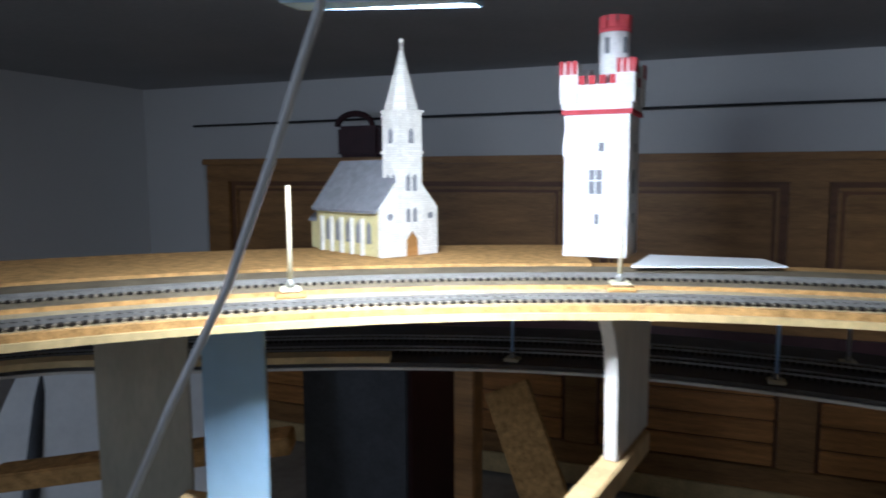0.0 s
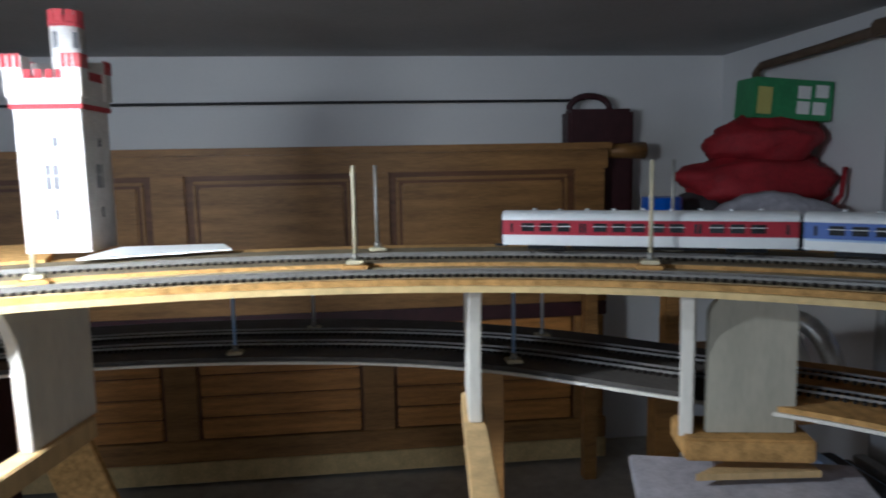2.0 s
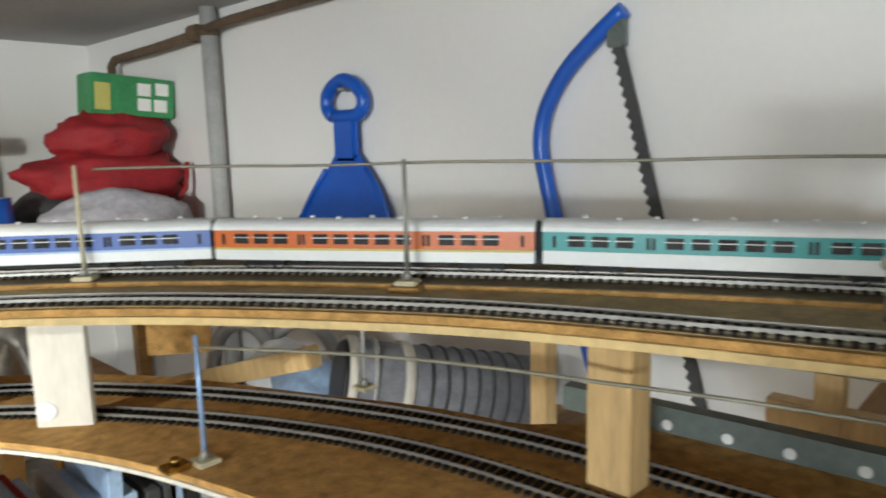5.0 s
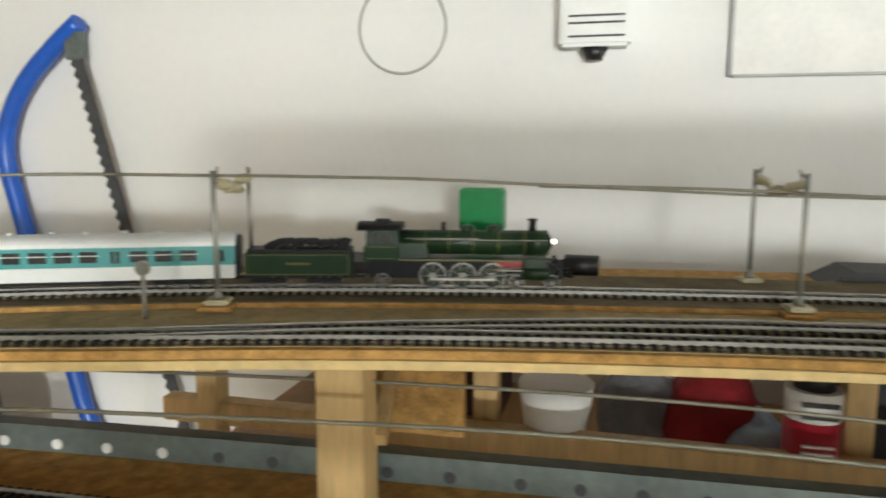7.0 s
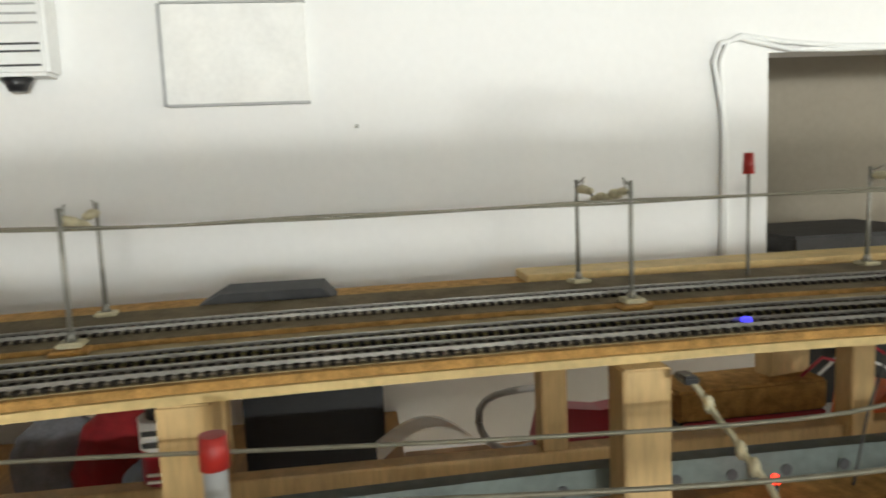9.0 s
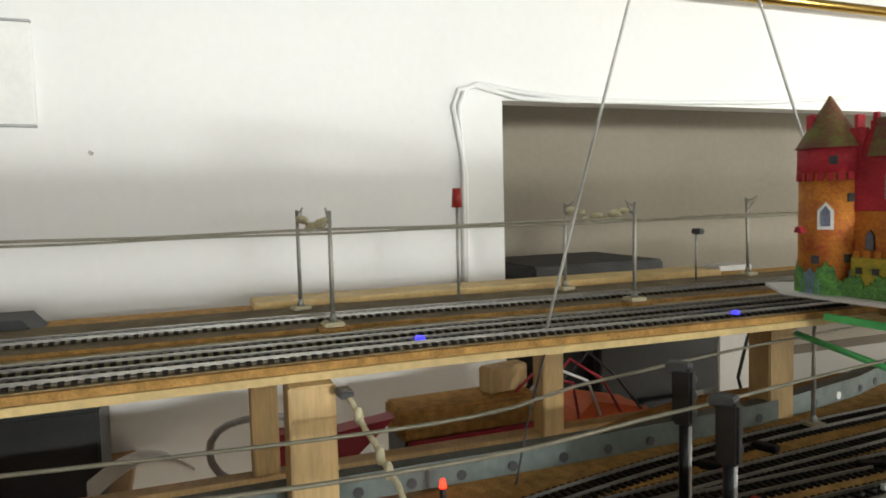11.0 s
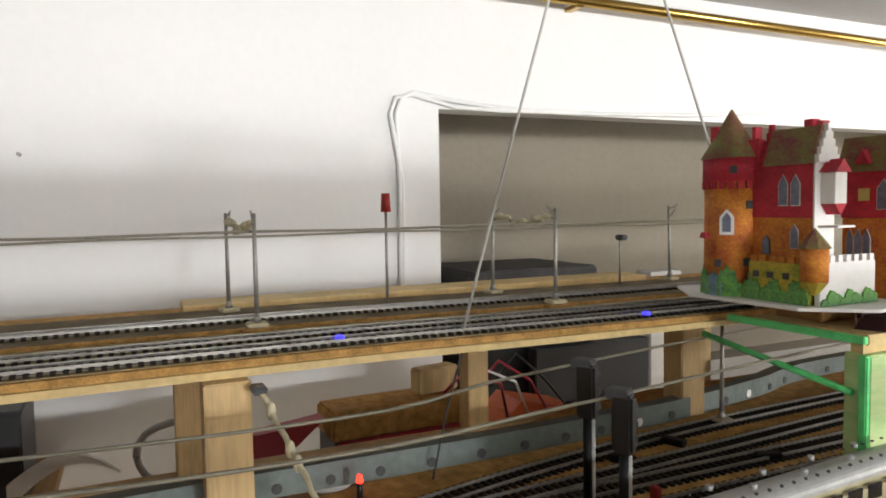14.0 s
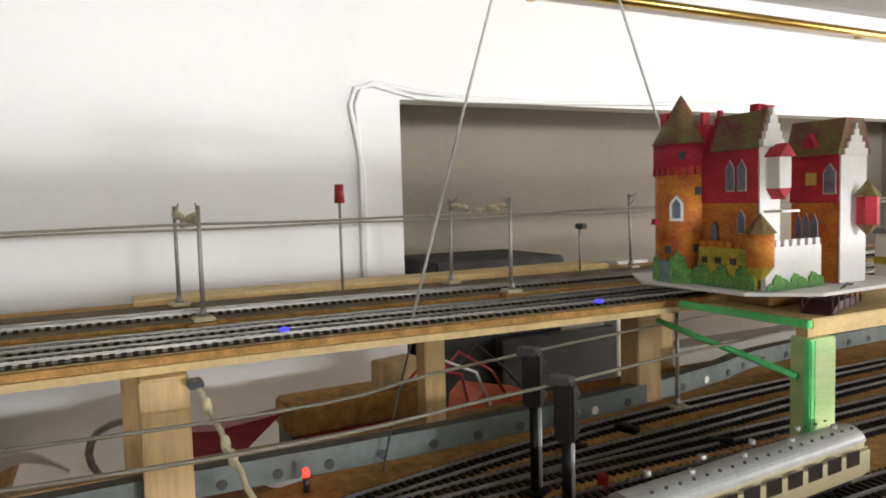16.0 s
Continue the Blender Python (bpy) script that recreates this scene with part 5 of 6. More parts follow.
for _x in (-0.08, -0.06, 0.06, 0.08):
    for _s in (-1, 1):
        part("wheel", W_SMALL[_s], None, rc, at=pose(_x, 0, 0.0055))
part("underframe", B(-0.1, 0.1, -0.010, 0.010, 0.004, 0.0079), M_LBLACK, rc)
for _x, _y in ((1.09, -0.705),):
    _l = thing("red_led", pose(_x, _y, Z_YARD), "lit red lamp beside the girder", "led lamp", "red lamps")
    part("socket", C((0, 0, 0.0003), (0, 0, 0.012), 0.0024, n=10), M_BLACK, _l)
    part("bulb", C((0, 0, 0.0122), (0, 0, 0.018), 0.0028, 0.0018, 12), M_GLOW, _l)
solo("red_lever", B(-0.004, 0.004, -0.003, 0.003, 0, 0.012, 0.001), M_REDPAINT, "small red point lever on the yard board", "lever", at=pose(0.985, -0.9, Z_YARD))
for _x, _y, _r in ((1.075, -1.0, 20), (1.01, -1.045, 70), (1.06, -0.93, 40)):
    solo("point_motor", B(-0.011, 0.011, -0.005, 0.005, 0, 0.006, 0.001), M_LBLACK, "small black point motor beside a track", "point motor", "point motors", at=pose(_x, _y, Z_YARD + 0.0001, 0, 0, _r))

# ---- small things on the upper deck ----
sg = thing("green_sign", pose(1.30, 0.024, Z_LOW), "bright green plastic block on a thin stick", "model sign")
part("stick", C((0.002, -0.008, 0), (0.002, -0.008, 0.044), 0.0022, n=8), M_MAST, sg)
part("block", B(-0.012, 0.012, -0.021, 0.021, 0.042, 0.083, 0.002), M_GREEN, sg)
part("yellow_base", B(-0.01, 0.01, -0.019, 0.019, 0.0365, 0.0418, 0.001), M_YELLOW, sg)
for _y0, _y1, _x in ((0.06, 0.215, 1.285), (-0.41, -0.28, 1.345)):
    solo("dark_slab", prism([(_y0, Z_LOW), (_y1, Z_LOW), (_y1 - 0.025, Z_LOW + 0.014), (_y0 + 0.012, Z_LOW + 0.014)], _x - 0.03, _x + 0.03, "x"), M_DARK, "flat dark grey card roof lying behind the track", "card roof", "dark card roofs")
_bl = thing("black_fitting", pose(1.31, -0.07, Z_LOW), "small round black fitting behind the track", "fitting")
part("drum", C((0, -0.016, 0.0105), (0, 0.016, 0.0105), 0.010, n=18), M_BLACK, _bl)
part("cap", C((0, 0.0162, 0.0105), (0, 0.022, 0.0105), 0.006, 0.004, 14), M_DARK, _bl)
st = thing("short_signal", pose(1.055, 0.216, Z_LOW + 0.001), "short grey disc signal on the deck edge", "model signal")
part("post", C((0, 0, 0.0002), (0, 0, 0.032), 0.0016, n=8), M_MAST, st)
part("disc", C((-0.002, 0, 0.036), (0.002, 0, 0.036), 0.005, n=14), M_MAST, st)
sw = thing("red_marker", pose(1.285, -0.80, Z_UP), "red plastic cap on a thin grey rod", "marker")
part("rod", C((0, 0, 0.0002), (0, 0, 0.097), 0.0016, n=8), M_MAST, sw)
part("cap", C((0, 0, 0.0965), (0, 0, 0.116), 0.0055, 0.0045, 12), M_REDPAINT, sw)
lp = thing("yard_lamp", pose(1.29, -1.11, Z_UP), "small model lamp with a dark hood", "model lamp")
part("post", C((0, 0, 0.0002), (0, 0, 0.058), 0.0013, n=8), M_MAST, lp)
part("hood", B(-0.010, 0.004, -0.005, 0.005, 0.056, 0.063, 0.0015), M_DARK, lp)
for _x, _y in ((1.118, -0.70), (1.095, -0.985)):
    solo("blue_spot_lamp", C((_x, _y, Z_LOW + 0.0035), (_x, _y, Z_LOW + 0.0065), 0.0042, 0.003, 12), M_BLUELED, "tiny blue light between the rails", "led lamp", "blue spots")
solo("rear_ledge", B(1.346, 1.40, -1.2, -0.60, Z_LOW + 0.0002, Z_LOW + 0.0085, 0.001), M_PINEB, "pale wooden ledge behind the outer track", "wooden ledge")

# ---- hung from above ----
lamp = thing("strip_lamp", pose(-0.144, 0.70, 1.362, 0, 4, 0), "slim aluminium strip lamp hung over the church", "strip lamp")
part("housing", B(-0.062, 0.062, -0.012, 0.012, 0.0, 0.006, 0.001), M_DAYLIGHTBLUE, lamp)
for _x in (-0.055, 0.055):
    part("hanger", C((_x, 0, 0.0062), (_x, 0, Z_C - 1.362 + 0.006), 0.0008, n=6), M_WIRE, lamp)
part("clip", B(-0.044, -0.036, -0.013, 0.013, 0.0062, 0.008, 0.001), M_WHITE, lamp)
solo("hanging_string", tube([(-0.13, 0.62, Z_C), (-0.136, 0.62, 1.343), (-0.148, 0.62, 1.315), (-0.166, 0.62, 1.271), (-0.197, 0.62, 1.202), (-0.24, 0.62, 1.13), (-0.275, 0.62, 1.066), (-0.33, 0.63, 0.95)], 0.0025, 8), M_CARD, "pale grey cord slanting down past the deck", "cord")
solo("hanging_string", tube([(1.112, -0.946, Z_C), (1.112, -0.911, 1.5), (1.108, -0.846, 1.3), (1.103, -0.80, 1.1575)], 0.0013, 6), M_CORD, "thin grey string running down behind the track", "cord", "strings")
solo("hanging_string", tube([(1.145, -0.985, Z_C), (1.129, -1.018, 1.5), (1.102, -1.076, 1.3), (1.088, -1.117, 1.1575)], 0.0013, 6), M_CORD, "thin grey string running down behind the castle", "cord", "strings")
solo("hanging_wire", tube([(1.103, -0.80, 1.1440), (1.106, -0.785, 1.09), (1.098, -0.768, 1.0355)], 0.0009, 6), M_DARK, "thin dark wire dropping from the deck", "wire")
rod = thing("brass_rail", Matrix.Identity(4), "brass curtain rail high on the white wall", "curtain rail")
part("tube", C((1.5, -1.05, 1.578), (1.5, -2.9, 1.562), 0.008, n=12), M_BRASS, rod)
for _y in (-1.2, -2.0, -2.8):
    part("bracket", B(1.498, X_E, _y - 0.006, _y + 0.006, 1.566, 1.572), M_BRASS, rod)

# ---- things on the white wall ----
sh = thing("hand_shovel", pose(X_E, 0, 0), "blue plastic shovel hung blade-down on the wall", "shovel")
_o = [(1.314, 1.25), (1.345, 1.215), (1.39, 1.17), (1.445, 1.105), (1.462, 1.05), (1.462, 0.98), (1.145, 0.98), (1.145, 1.06), (1.148, 1.12), (1.178, 1.178), (1.212, 1.22), (1.24, 1.25)]
_bm = prism(_o, -0.028, -0.02, "x")
bmesh.ops.bevel(_bm, geom=list(_bm.edges), offset=0.002, segments=2, affect="EDGES")
part("blade", _bm, M_BLUE, sh)
part("blade_rim", tube([(-0.03, *q) for q in _o[1:6]], 0.006, 8), M_BLUE, sh)
part("blade_rim", tube([(-0.03, *q) for q in _o[6:11]], 0.006, 8), M_BLUE, sh)
part("shaft", B(-0.034, -0.014, 1.243, 1.312, 1.235, 1.334, 0.006), M_BLUE, sh)
_hand = [(1.318, 1.326), (1.338, 1.345), (1.336, 1.372), (1.312, 1.392), (1.278, 1.402), (1.244, 1.390), (1.220, 1.368), (1.218, 1.345), (1.238, 1.326)]
_loop = [Vector(_hand[_k]).lerp(Vector(_hand[(_k + 1) % 9]), _f / 4) for _k in range(9) for _f in range(4)]
_loop = [(_loop[_k - 1] + _loop[_k] + _loop[(_k + 1) % 36]) / 3 for _k in range(36)]
part("grip", tube([(-0.024, *q) for q in _loop + _loop[:1]], 0.0145, 12), M_BLUE, sh)
part("hook", C((-0.04, 1.278, 1.381), (0, 1.278, 1.381), 0.004, n=8), M_MAST, sh)

saw = thing("bow_saw", pose(X_E, -0.010, 0), "blue-framed bow saw hung on the white wall", "bow saw")
_bow = spline([(0.655, 1.452), (0.705, 1.415), (0.755, 1.37), (0.79, 1.315), (0.80, 1.262), (0.79, 1.21), (0.775, 1.15), (0.745, 1.04), (0.708, 0.942), (0.684, 0.863), (0.62, 0.76), (0.50, 0.71)], 0.012)
part("bow_frame", tube([(-0.022, p.x, p.y) for p in _bow], 0.013, 10), M_BLUE, saw)
part("tip_clamp", B(-0.03, -0.014, 0.652, 0.68, 1.40, 1.445, 0.003), M_STEEL, saw)
_a, _b = Vector((0.667, 1.42)), Vector((0.478, 0.72))
_d = (_b - _a).normalized()
_n = Vector((-_d.y, _d.x))
_ol = [(_a - _n * 0.009)[:], (_b - _n * 0.009)[:]]
_k = 90
for _j in range(_k, -1, -1):
    _q = _a.lerp(_b, _j / _k) + _n * (0.013 if _j % 2 else 0.007)
    _ol.append(_q[:])
part("blade", prism(_ol, -0.024, -0.0225, "x"), M_DARK, saw)

part_pipe = thing("down_pipe", Matrix.Identity(4), "grey painted vertical pipe against the wall", "pipe")
part("pipe", C((1.50, 1.79, Z_F), (1.50, 1.79, Z_C), 0.021, n=18), M_PIPE, part_pipe)
part("collar", C((1.50, 1.79, 1.545), (1.50, 1.79, 1.57), 0.025, n=18), M_RUST, part_pipe)
rp = thing("rusty_pipe", Matrix.Identity(4), "thin rusty water pipe running along the wall", "pipe")
part("branch", tube([(1.49, 2.37, 1.43), (1.49, 2.37, 1.52), (1.49, 2.34, 1.537), (1.49, 2.05, 1.545), (1.49, 1.84, 1.553)], 0.013, 10), M_RUST, rp)
part("run", tube([(1.485, 1.84, 1.556), (1.49, 1.68, 1.568), (1.495, 1.29, 1.575), (1.495, 1.0, 1.582), (1.495, 0.4, 1.60)], 0.011, 10), M_RUST, rp)
part("valve", B(1.47, 1.512, 1.80, 1.86, 1.535, 1.575, 0.006), M_RUST, rp)
solo("wall_hoop", tube([(X_E - 0.006, 0.174 + 0.058 * math.sin(math.tau * k / 40), 1.43 + 0.058 * math.cos(math.tau * k / 40)) for k in range(41)], 0.0017, 6), M_CORD, "thin grey wire hoop hung on the wall", "hoop")
th = thing("wall_meter", pose(X_E, -0.068, 0), "white ribbed electric device on the wall", "wall device")
part("case", B(-0.036, 0, -0.041, 0.041, 1.395, 1.53, 0.004), M_WHITE, th)
for _z in (1.405, 1.42, 1.428, 1.45, 1.46, 1.47, 1.48):
    part("rib", B(-0.0375, -0.0362, -0.034, 0.030, _z, _z + 0.0022), M_PIPE if _z > 1.43 else M_DARK, th)
part("nozzle", C((-0.02, 0.0, 1.380), (-0.02, 0.0, 1.3945), 0.009, 0.016, 14), M_BLACK, th)
ps = thing("wall_sheet", pose(X_E, 0, 0), "plain white board sheet fixed to the wall", "wall panel")
part("sheet", B(-0.008, -0.0003, -0.387, -0.223, 1.362, 1.475, 0.0012), M_CARD, ps)
# Thin grey strips stand in for the shadow outline round the sheet.
part("edge_or_shadow_strip", B(-0.0095, -0.0003, -0.2228, -0.2195, 1.36, 1.476, 0.0006), M_PIPE, ps)
part("edge_or_shadow_strip", B(-0.0095, -0.0003, -0.387, -0.2235, 1.3588, 1.3618, 0.0006), M_PIPE, ps)
part("edge_or_shadow_strip", B(-0.0095, -0.0003, -0.387, -0.2235, 1.4752, 1.478, 0.0006), M_PIPE, ps)
for _off in (0.0, 0.009):
    solo("wall_cable", tube([(X_E - 0.004, -0.907 - _off * 0.4, 1.10), (X_E - 0.004, -0.909 - _off * 0.4, 1.30), (X_E - 0.004, -0.905 + _off, 1.395), (X_E - 0.004, -0.914 + _off, 1.418), (X_E - 0.004, -0.932, 1.427 - _off * 0.4),
                             (X_E - 0.004, -1.0, 1.417 - _off), (X_E - 0.004, -1.075, 1.411 - _off * 0.5), (X_E - 0.004, -1.261, 1.409), (X_E - 0.004, -1.452, 1.414), (X_E - 0.004, -1.643, 1.427)], 0.0035, 8),
         M_WHITE, "white cable clipped round the niche", "cable", "wall cables")
_nb = thing("niche_box", pose(0, 0, 0), "dark blue-grey box inside the wall niche", "box")
part("box", B(1.60, 1.80, -1.30, -1.06, 0.9005, 1.13, 0.004), M_BLACK, _nb)
part("lid", B(1.595, 1.805, -1.305, -1.055, 1.1305, 1.155, 0.004), M_DARK, _nb)
tv = thing("black_monitor", pose(1.57, -1.27, 0.9), "black flat monitor standing in the niche", "monitor")
part("screen", B(-0.012, 0.012, -0.118, 0.118, 0.03, 0.125, 0.002), M_BLACK, tv)
part("stand", B(-0.03, 0.03, -0.05, 0.05, 0.0003, 0.03, 0.002), M_BLACK, tv)
solo("white_upright", B(1.56, 1.60, -1.465, -1.392, 0.9003, 1.14, 0.002), M_WHITE, "white upright board inside the niche", "board")

# ---- clutter on the shelf under the deck ----
def shelf(label, x0, x1, y0, y1, z, legs):
    t = thing("shelf", Matrix.Identity(4), label, "shelf", kind="structure")
    part("shelf_board", B(x0, x1, y0, y1, z - 0.015, z, 0.001), M_DARKWOOD, t)
    for x, y in legs:
        part("leg", B(x - 0.02, x + 0.02, y - 0.02, y + 0.02, Z_F, z - 0.0152, 0.001), M_DARKWOOD, t)


shelf("dark wooden shelf behind the girder", 1.13, X_E, -0.47, 0.30, 0.97, ((1.22, -0.4), (1.22, 0.2)))
shelf("narrower wooden shelf along the yard", 1.13, 1.40, -1.45, -0.4705, 0.97, ((1.22, -1.4), (1.22, -0.9)))
shelf("dark wooden shelf behind the lower curve", 1.13, X_E, 0.66, 1.25, 0.822, ((1.22, 0.75), (1.22, 1.2)))
shelf("dark wooden shelf in the room corner", 0.93, X_E, 1.75, 2.4, 1.0, ((0.96, 1.78), (0.96, 2.36), (1.5, 2.36)))
shelf("narrow dark shelf under the hoses", 0.76, 1.00, 1.12, 1.50, 0.92, ((0.79, 1.44), (0.97, 1.44)))


def blob(name, c, r, mat, label, category, seed=0, rough=0.18, group=""):
    """A soft sack with folds."""
    bm = bmesh.new()
    bmesh.ops.create_icosphere(bm, subdivisions=4, radius=1.0)
    for v in bm.verts:
        k = 1 + rough * noise.noise(v.co * 1.7 + Vector((seed * 3.1, seed, 0))) + rough * 0.45 * noise.noise(v.co * 5 + Vector((seed, 7, 0)))
        v.co = Vector((v.co.x * r[0] * k, v.co.y * r[1] * k, max(-0.8, v.co.z * k) * r[2]))
    for f in bm.faces:
        f.smooth = True
    return solo(name, bm, mat, label, category, group, at=pose(*c))


cup = thing("paper_cup", pose(1.27, -0.052, 0.9702), "white paper cup with a dark printed mark", "cup")
part("wall", C((0, 0, 0), (0, 0, 0.093), 0.020, 0.035, 24), M_CARD, cup)
part("mark", B(-0.0315, -0.024, -0.010, 0.010, 0.03, 0.05, 0.001), M_SLATE, cup)
bt = thing("spray_bottle", pose(1.26, -0.265, 0.9702), "red bottle with a white and black label", "bottle")
part("body", C((0, 0, 0), (0, 0, 0.085), 0.022, n=20), M_COACHRED, bt)
part("label_band", C((0, 0, 0.0855), (0, 0, 0.11), 0.0222, n=20), M_CARD, bt)
part("cap", C((0, 0, 0.1102), (0, 0, 0.13), 0.016, n=16), M_BLACK, bt)
for _z in (0.09, 0.10):
    part("text_bar", B(-0.0236, -0.022, -0.014, 0.014, _z, _z + 0.004), M_BLACK, bt)
for _z in (0.05, 0.06, 0.066):
    part("text_bar", B(-0.0236, -0.0215, -0.012, 0.012, _z, _z + 0.002), M_CARD, bt)
blob("plastic_bag", (1.36, -0.20, 1.005), (0.05, 0.05, 0.055), M_RED, "crumpled red plastic bag", "bag", 3)
blob("plastic_bag", (1.38, -0.13, 1.0), (0.05, 0.045, 0.05), M_GREYCLOTH, "crumpled grey plastic bag", "bag", 5)
blob("plastic_bag", (1.33, -0.235, 0.995), (0.04, 0.03, 0.035), M_PALEBLUE, "pale blue crumpled bag", "bag", 8)
mk = thing("marker_pen", pose(0.999, -0.36, Z_YARD), "pale marker pen standing with a red cap", "marker pen")
part("barrel", C((0, 0, 0.0003), (0, 0, 0.097), 0.0058, n=14), M_PIPE, mk)
part("cap", C((0, 0, 0.0972), (0, 0, 0.1135), 0.0072, 0.0066, 14), M_REDPAINT, mk)
solo("dark_carton", B(1.40, 1.50, 0.02, 0.25, 0.9702, 1.035, 0.002), M_BROWNCASE, "dark brown open carton", "carton")
_bc = thing("black_carton", pose(1.41, -0.40, 0.9702), "open black carton on the shelf", "carton")
part("box", B(-0.05, 0.05, -0.05, 0.09, 0, 0.10, 0.002), M_BLACK, _bc)
part("flap", B(-0.052, -0.012, -0.05, 0.09, 0.1003, 0.103, 0.0006), M_BLACK, _bc)
part("flap", B(0.012, 0.052, -0.05, 0.09, 0.1003, 0.103, 0.0006), M_BLACK, _bc)
solo("dark_carton", B(1.34, 1.42, 0.10, 0.16, 0.9702, 1.05, 0.002), M_DARK, "dark grey carton on the shelf", "carton")
solo("cable_coil", tube([(1.376 + 0.008 * math.sin(k), -0.60 + 0.05 * math.cos(math.tau * k / 20), 1.005 + 0.035 * math.sin(math.tau * k / 20)) for k in range(21)], 0.004, 8), M_PIPE, "thin grey hose coiled on the shelf", "hose")
_pc = [(0.05 - 0.095 * _t, 0.034 * math.sin(_t * 2.6) + 0.004) for _t in [_k / 14 for _k in range(15)]]
solo("curled_paper", prism([(y, z + 0.022 * (1 - _k / 15)) for _k, (y, z) in enumerate(_pc)] + [(y, z) for y, z in _pc[::-1]], -0.003, 0.003, "x"), M_CARD, "white curled paper offcut on the shelf", "paper", at=pose(1.33, -0.49, 0.985, 0, 0, 0))
solo("red_toy_body", prism([(-0.60, 0.99), (-0.622, 0.9702), (-0.66, 0.9702), (-0.70, 0.995), (-0.742, 1.03), (-0.67, 1.022), (-0.61, 1.03)], 1.335, 1.36, "x"), M_COACHRED, "red pointed plastic piece", "plastic part")
_wb = thing("wooden_block", pose(1.345, -0.83, 0.9702, 0, 0, 2), "long wooden block with a dark red front", "block")
part("block", B(-0.022, 0.04, -0.085, 0.085, 0.035, 0.068, 0.003), M_CHIP, _wb)
part("base", B(-0.020, 0.04, -0.082, 0.082, 0, 0.0348, 0.001), M_BLACK, _wb)
part("dark_front", B(-0.0262, -0.0222, -0.08, 0.08, 0.024, 0.036, 0.001), M_COACHRED, _wb)
solo("wooden_offcut", B(-0.012, 0.012, -0.028, 0.028, 0, 0.030, 0.002), M_PINE, "small pale wooden offcut on the block", "block", at=pose(1.36, -0.885, 1.0385, 0, 0, 12))
solo("black_cable", tube([(1.45, -1.365, 1.075), (1.448, -1.345, 1.04), (1.42, -1.30, 0.99), (1.39, -1.28, 0.9735)], 0.0026, 6), M_BLACK, "black cable slanting down beside the monitor", "cable")
solo("white_disc", C((1.30, -0.735, 0.9702), (1.30, -0.735, 0.998), 0.024, n=24), M_CARD, "white round lid on the shelf", "lid")
solo("orange_tray", prism([(-1.09, 0.9702), (-0.97, 0.9702), (-0.975, 1.005), (-0.99, 1.018), (-1.07, 1.0)], 1.33, 1.395, "x"), M_ORANGEPLASTIC, "bright orange plastic piece", "plastic part")
for _k, _m in enumerate((M_COACHRED, M_WHITE, M_COACHRED, M_BLACK)):
    solo("connecting_wire", tube([(1.32, -0.88 - _k * 0.02, 1.045), (1.315, -0.90 - _k * 0.025, 1.065 + 0.006 * _k), (1.31, -0.95 - _k * 0.02, 1.05), (1.33, -0.97 - _k * 0.03, 1.0)], 0.0018, 6), _m, "loose thin connecting wire", "wire", "loose wires")
# banded grey duct, sheets and a slanting beam behind the curve
_du = thing("air_duct", Matrix.Identity(4), "grey ribbed fabric duct with pale bands", "duct")
_a, _b = Vector((1.15, 0.875, 0.945)), Vector((1.39, 0.735, 0.8855))
part("tube", C(_a, _b, 0.060, 0.062, 32), M_GREYCLOTH, _du)
part("end_ring", C(_a.lerp(_b, -0.02), _a.lerp(_b, -0.002), 0.055, 0.0575, 32), M_BLACK, _du, "dark open end")
for _t, _w in ((0.0, 0.045), (0.27, 0.05), (0.12, 0.02)):
    part("band", C(_a.lerp(_b, _t), _a.lerp(_b, _t + _w), 0.0645, n=32), M_WHITEPLY if _w > 0.03 else M_PIPE, _du, "pale raised band")
for _k in range(7):
    part("rib", C(_a.lerp(_b, 0.4 + _k * 0.08), _a.lerp(_b, 0.415 + _k * 0.08), 0.0632, n=28), M_DARK, _du)
solo("slanting_beam", B(-0.012, 0.012, -0.24, 0.24, -0.015, 0.015, 0.002), M_PINE, "brown beam slanting up behind the lower deck", "wooden beam", at=pose(1.105, 1.10, 0.918, -18, 0, 0))
blob("folded_sheet", (1.22, 1.05, 0.865), (0.06, 0.075, 0.055), M_PALEBLUE, "pale blue crumpled plastic sheet", "sheet", 21)
blob("folded_sheet", (1.25, 1.17, 0.865), (0.07, 0.06, 0.06), M_CARD, "white crumpled plastic sheet", "sheet", 22)
_jr = thing("dark_jar", pose(1.17, 0.955, 0.8222), "small black jar with a white lid", "jar")
part("glass", C((0, 0, 0), (0, 0, 0.05), 0.022, n=18), M_BLACK, _jr)
part("lid", C((0, 0, 0.0502), (0, 0, 0.064), 0.023, n=18), M_CARD, _jr)
solo("brown_board", B(-0.034, 0.034, -0.006, 0.006, Z_YARD + 0.0002, 1.135, 0.001), M_CHIP, "brown chipboard upright on the lower deck", "board", at=pose(0.924, 0.874, 0, 0, 0, -38))
_bf = thing("brass_fitting", pose(0.783, 0.60, Z_YARD), "small brass fitting at the lower deck edge", "fitting")
part("plate", B(-0.010, 0.010, -0.008, 0.008, 0.0002, 0.004, 0.001), M_BRASS, _bf)
part("screw", C((0, 0, 0.0042), (0, 0, 0.009), 0.0035, n=10), M_BRASS, _bf)

# ---- corner: bags, cabinet, cases ----
cab = thing("wooden_cabinet", pose(0, 0, 0), "long brown wooden cabinet with framed panels", "cabinet")
part("carcass", B(-1.75, 1.05, 2.50, Y_N - 0.005, 0.33, 1.295, 0.003), M_WALNUT, cab, "dark recessed carcass")
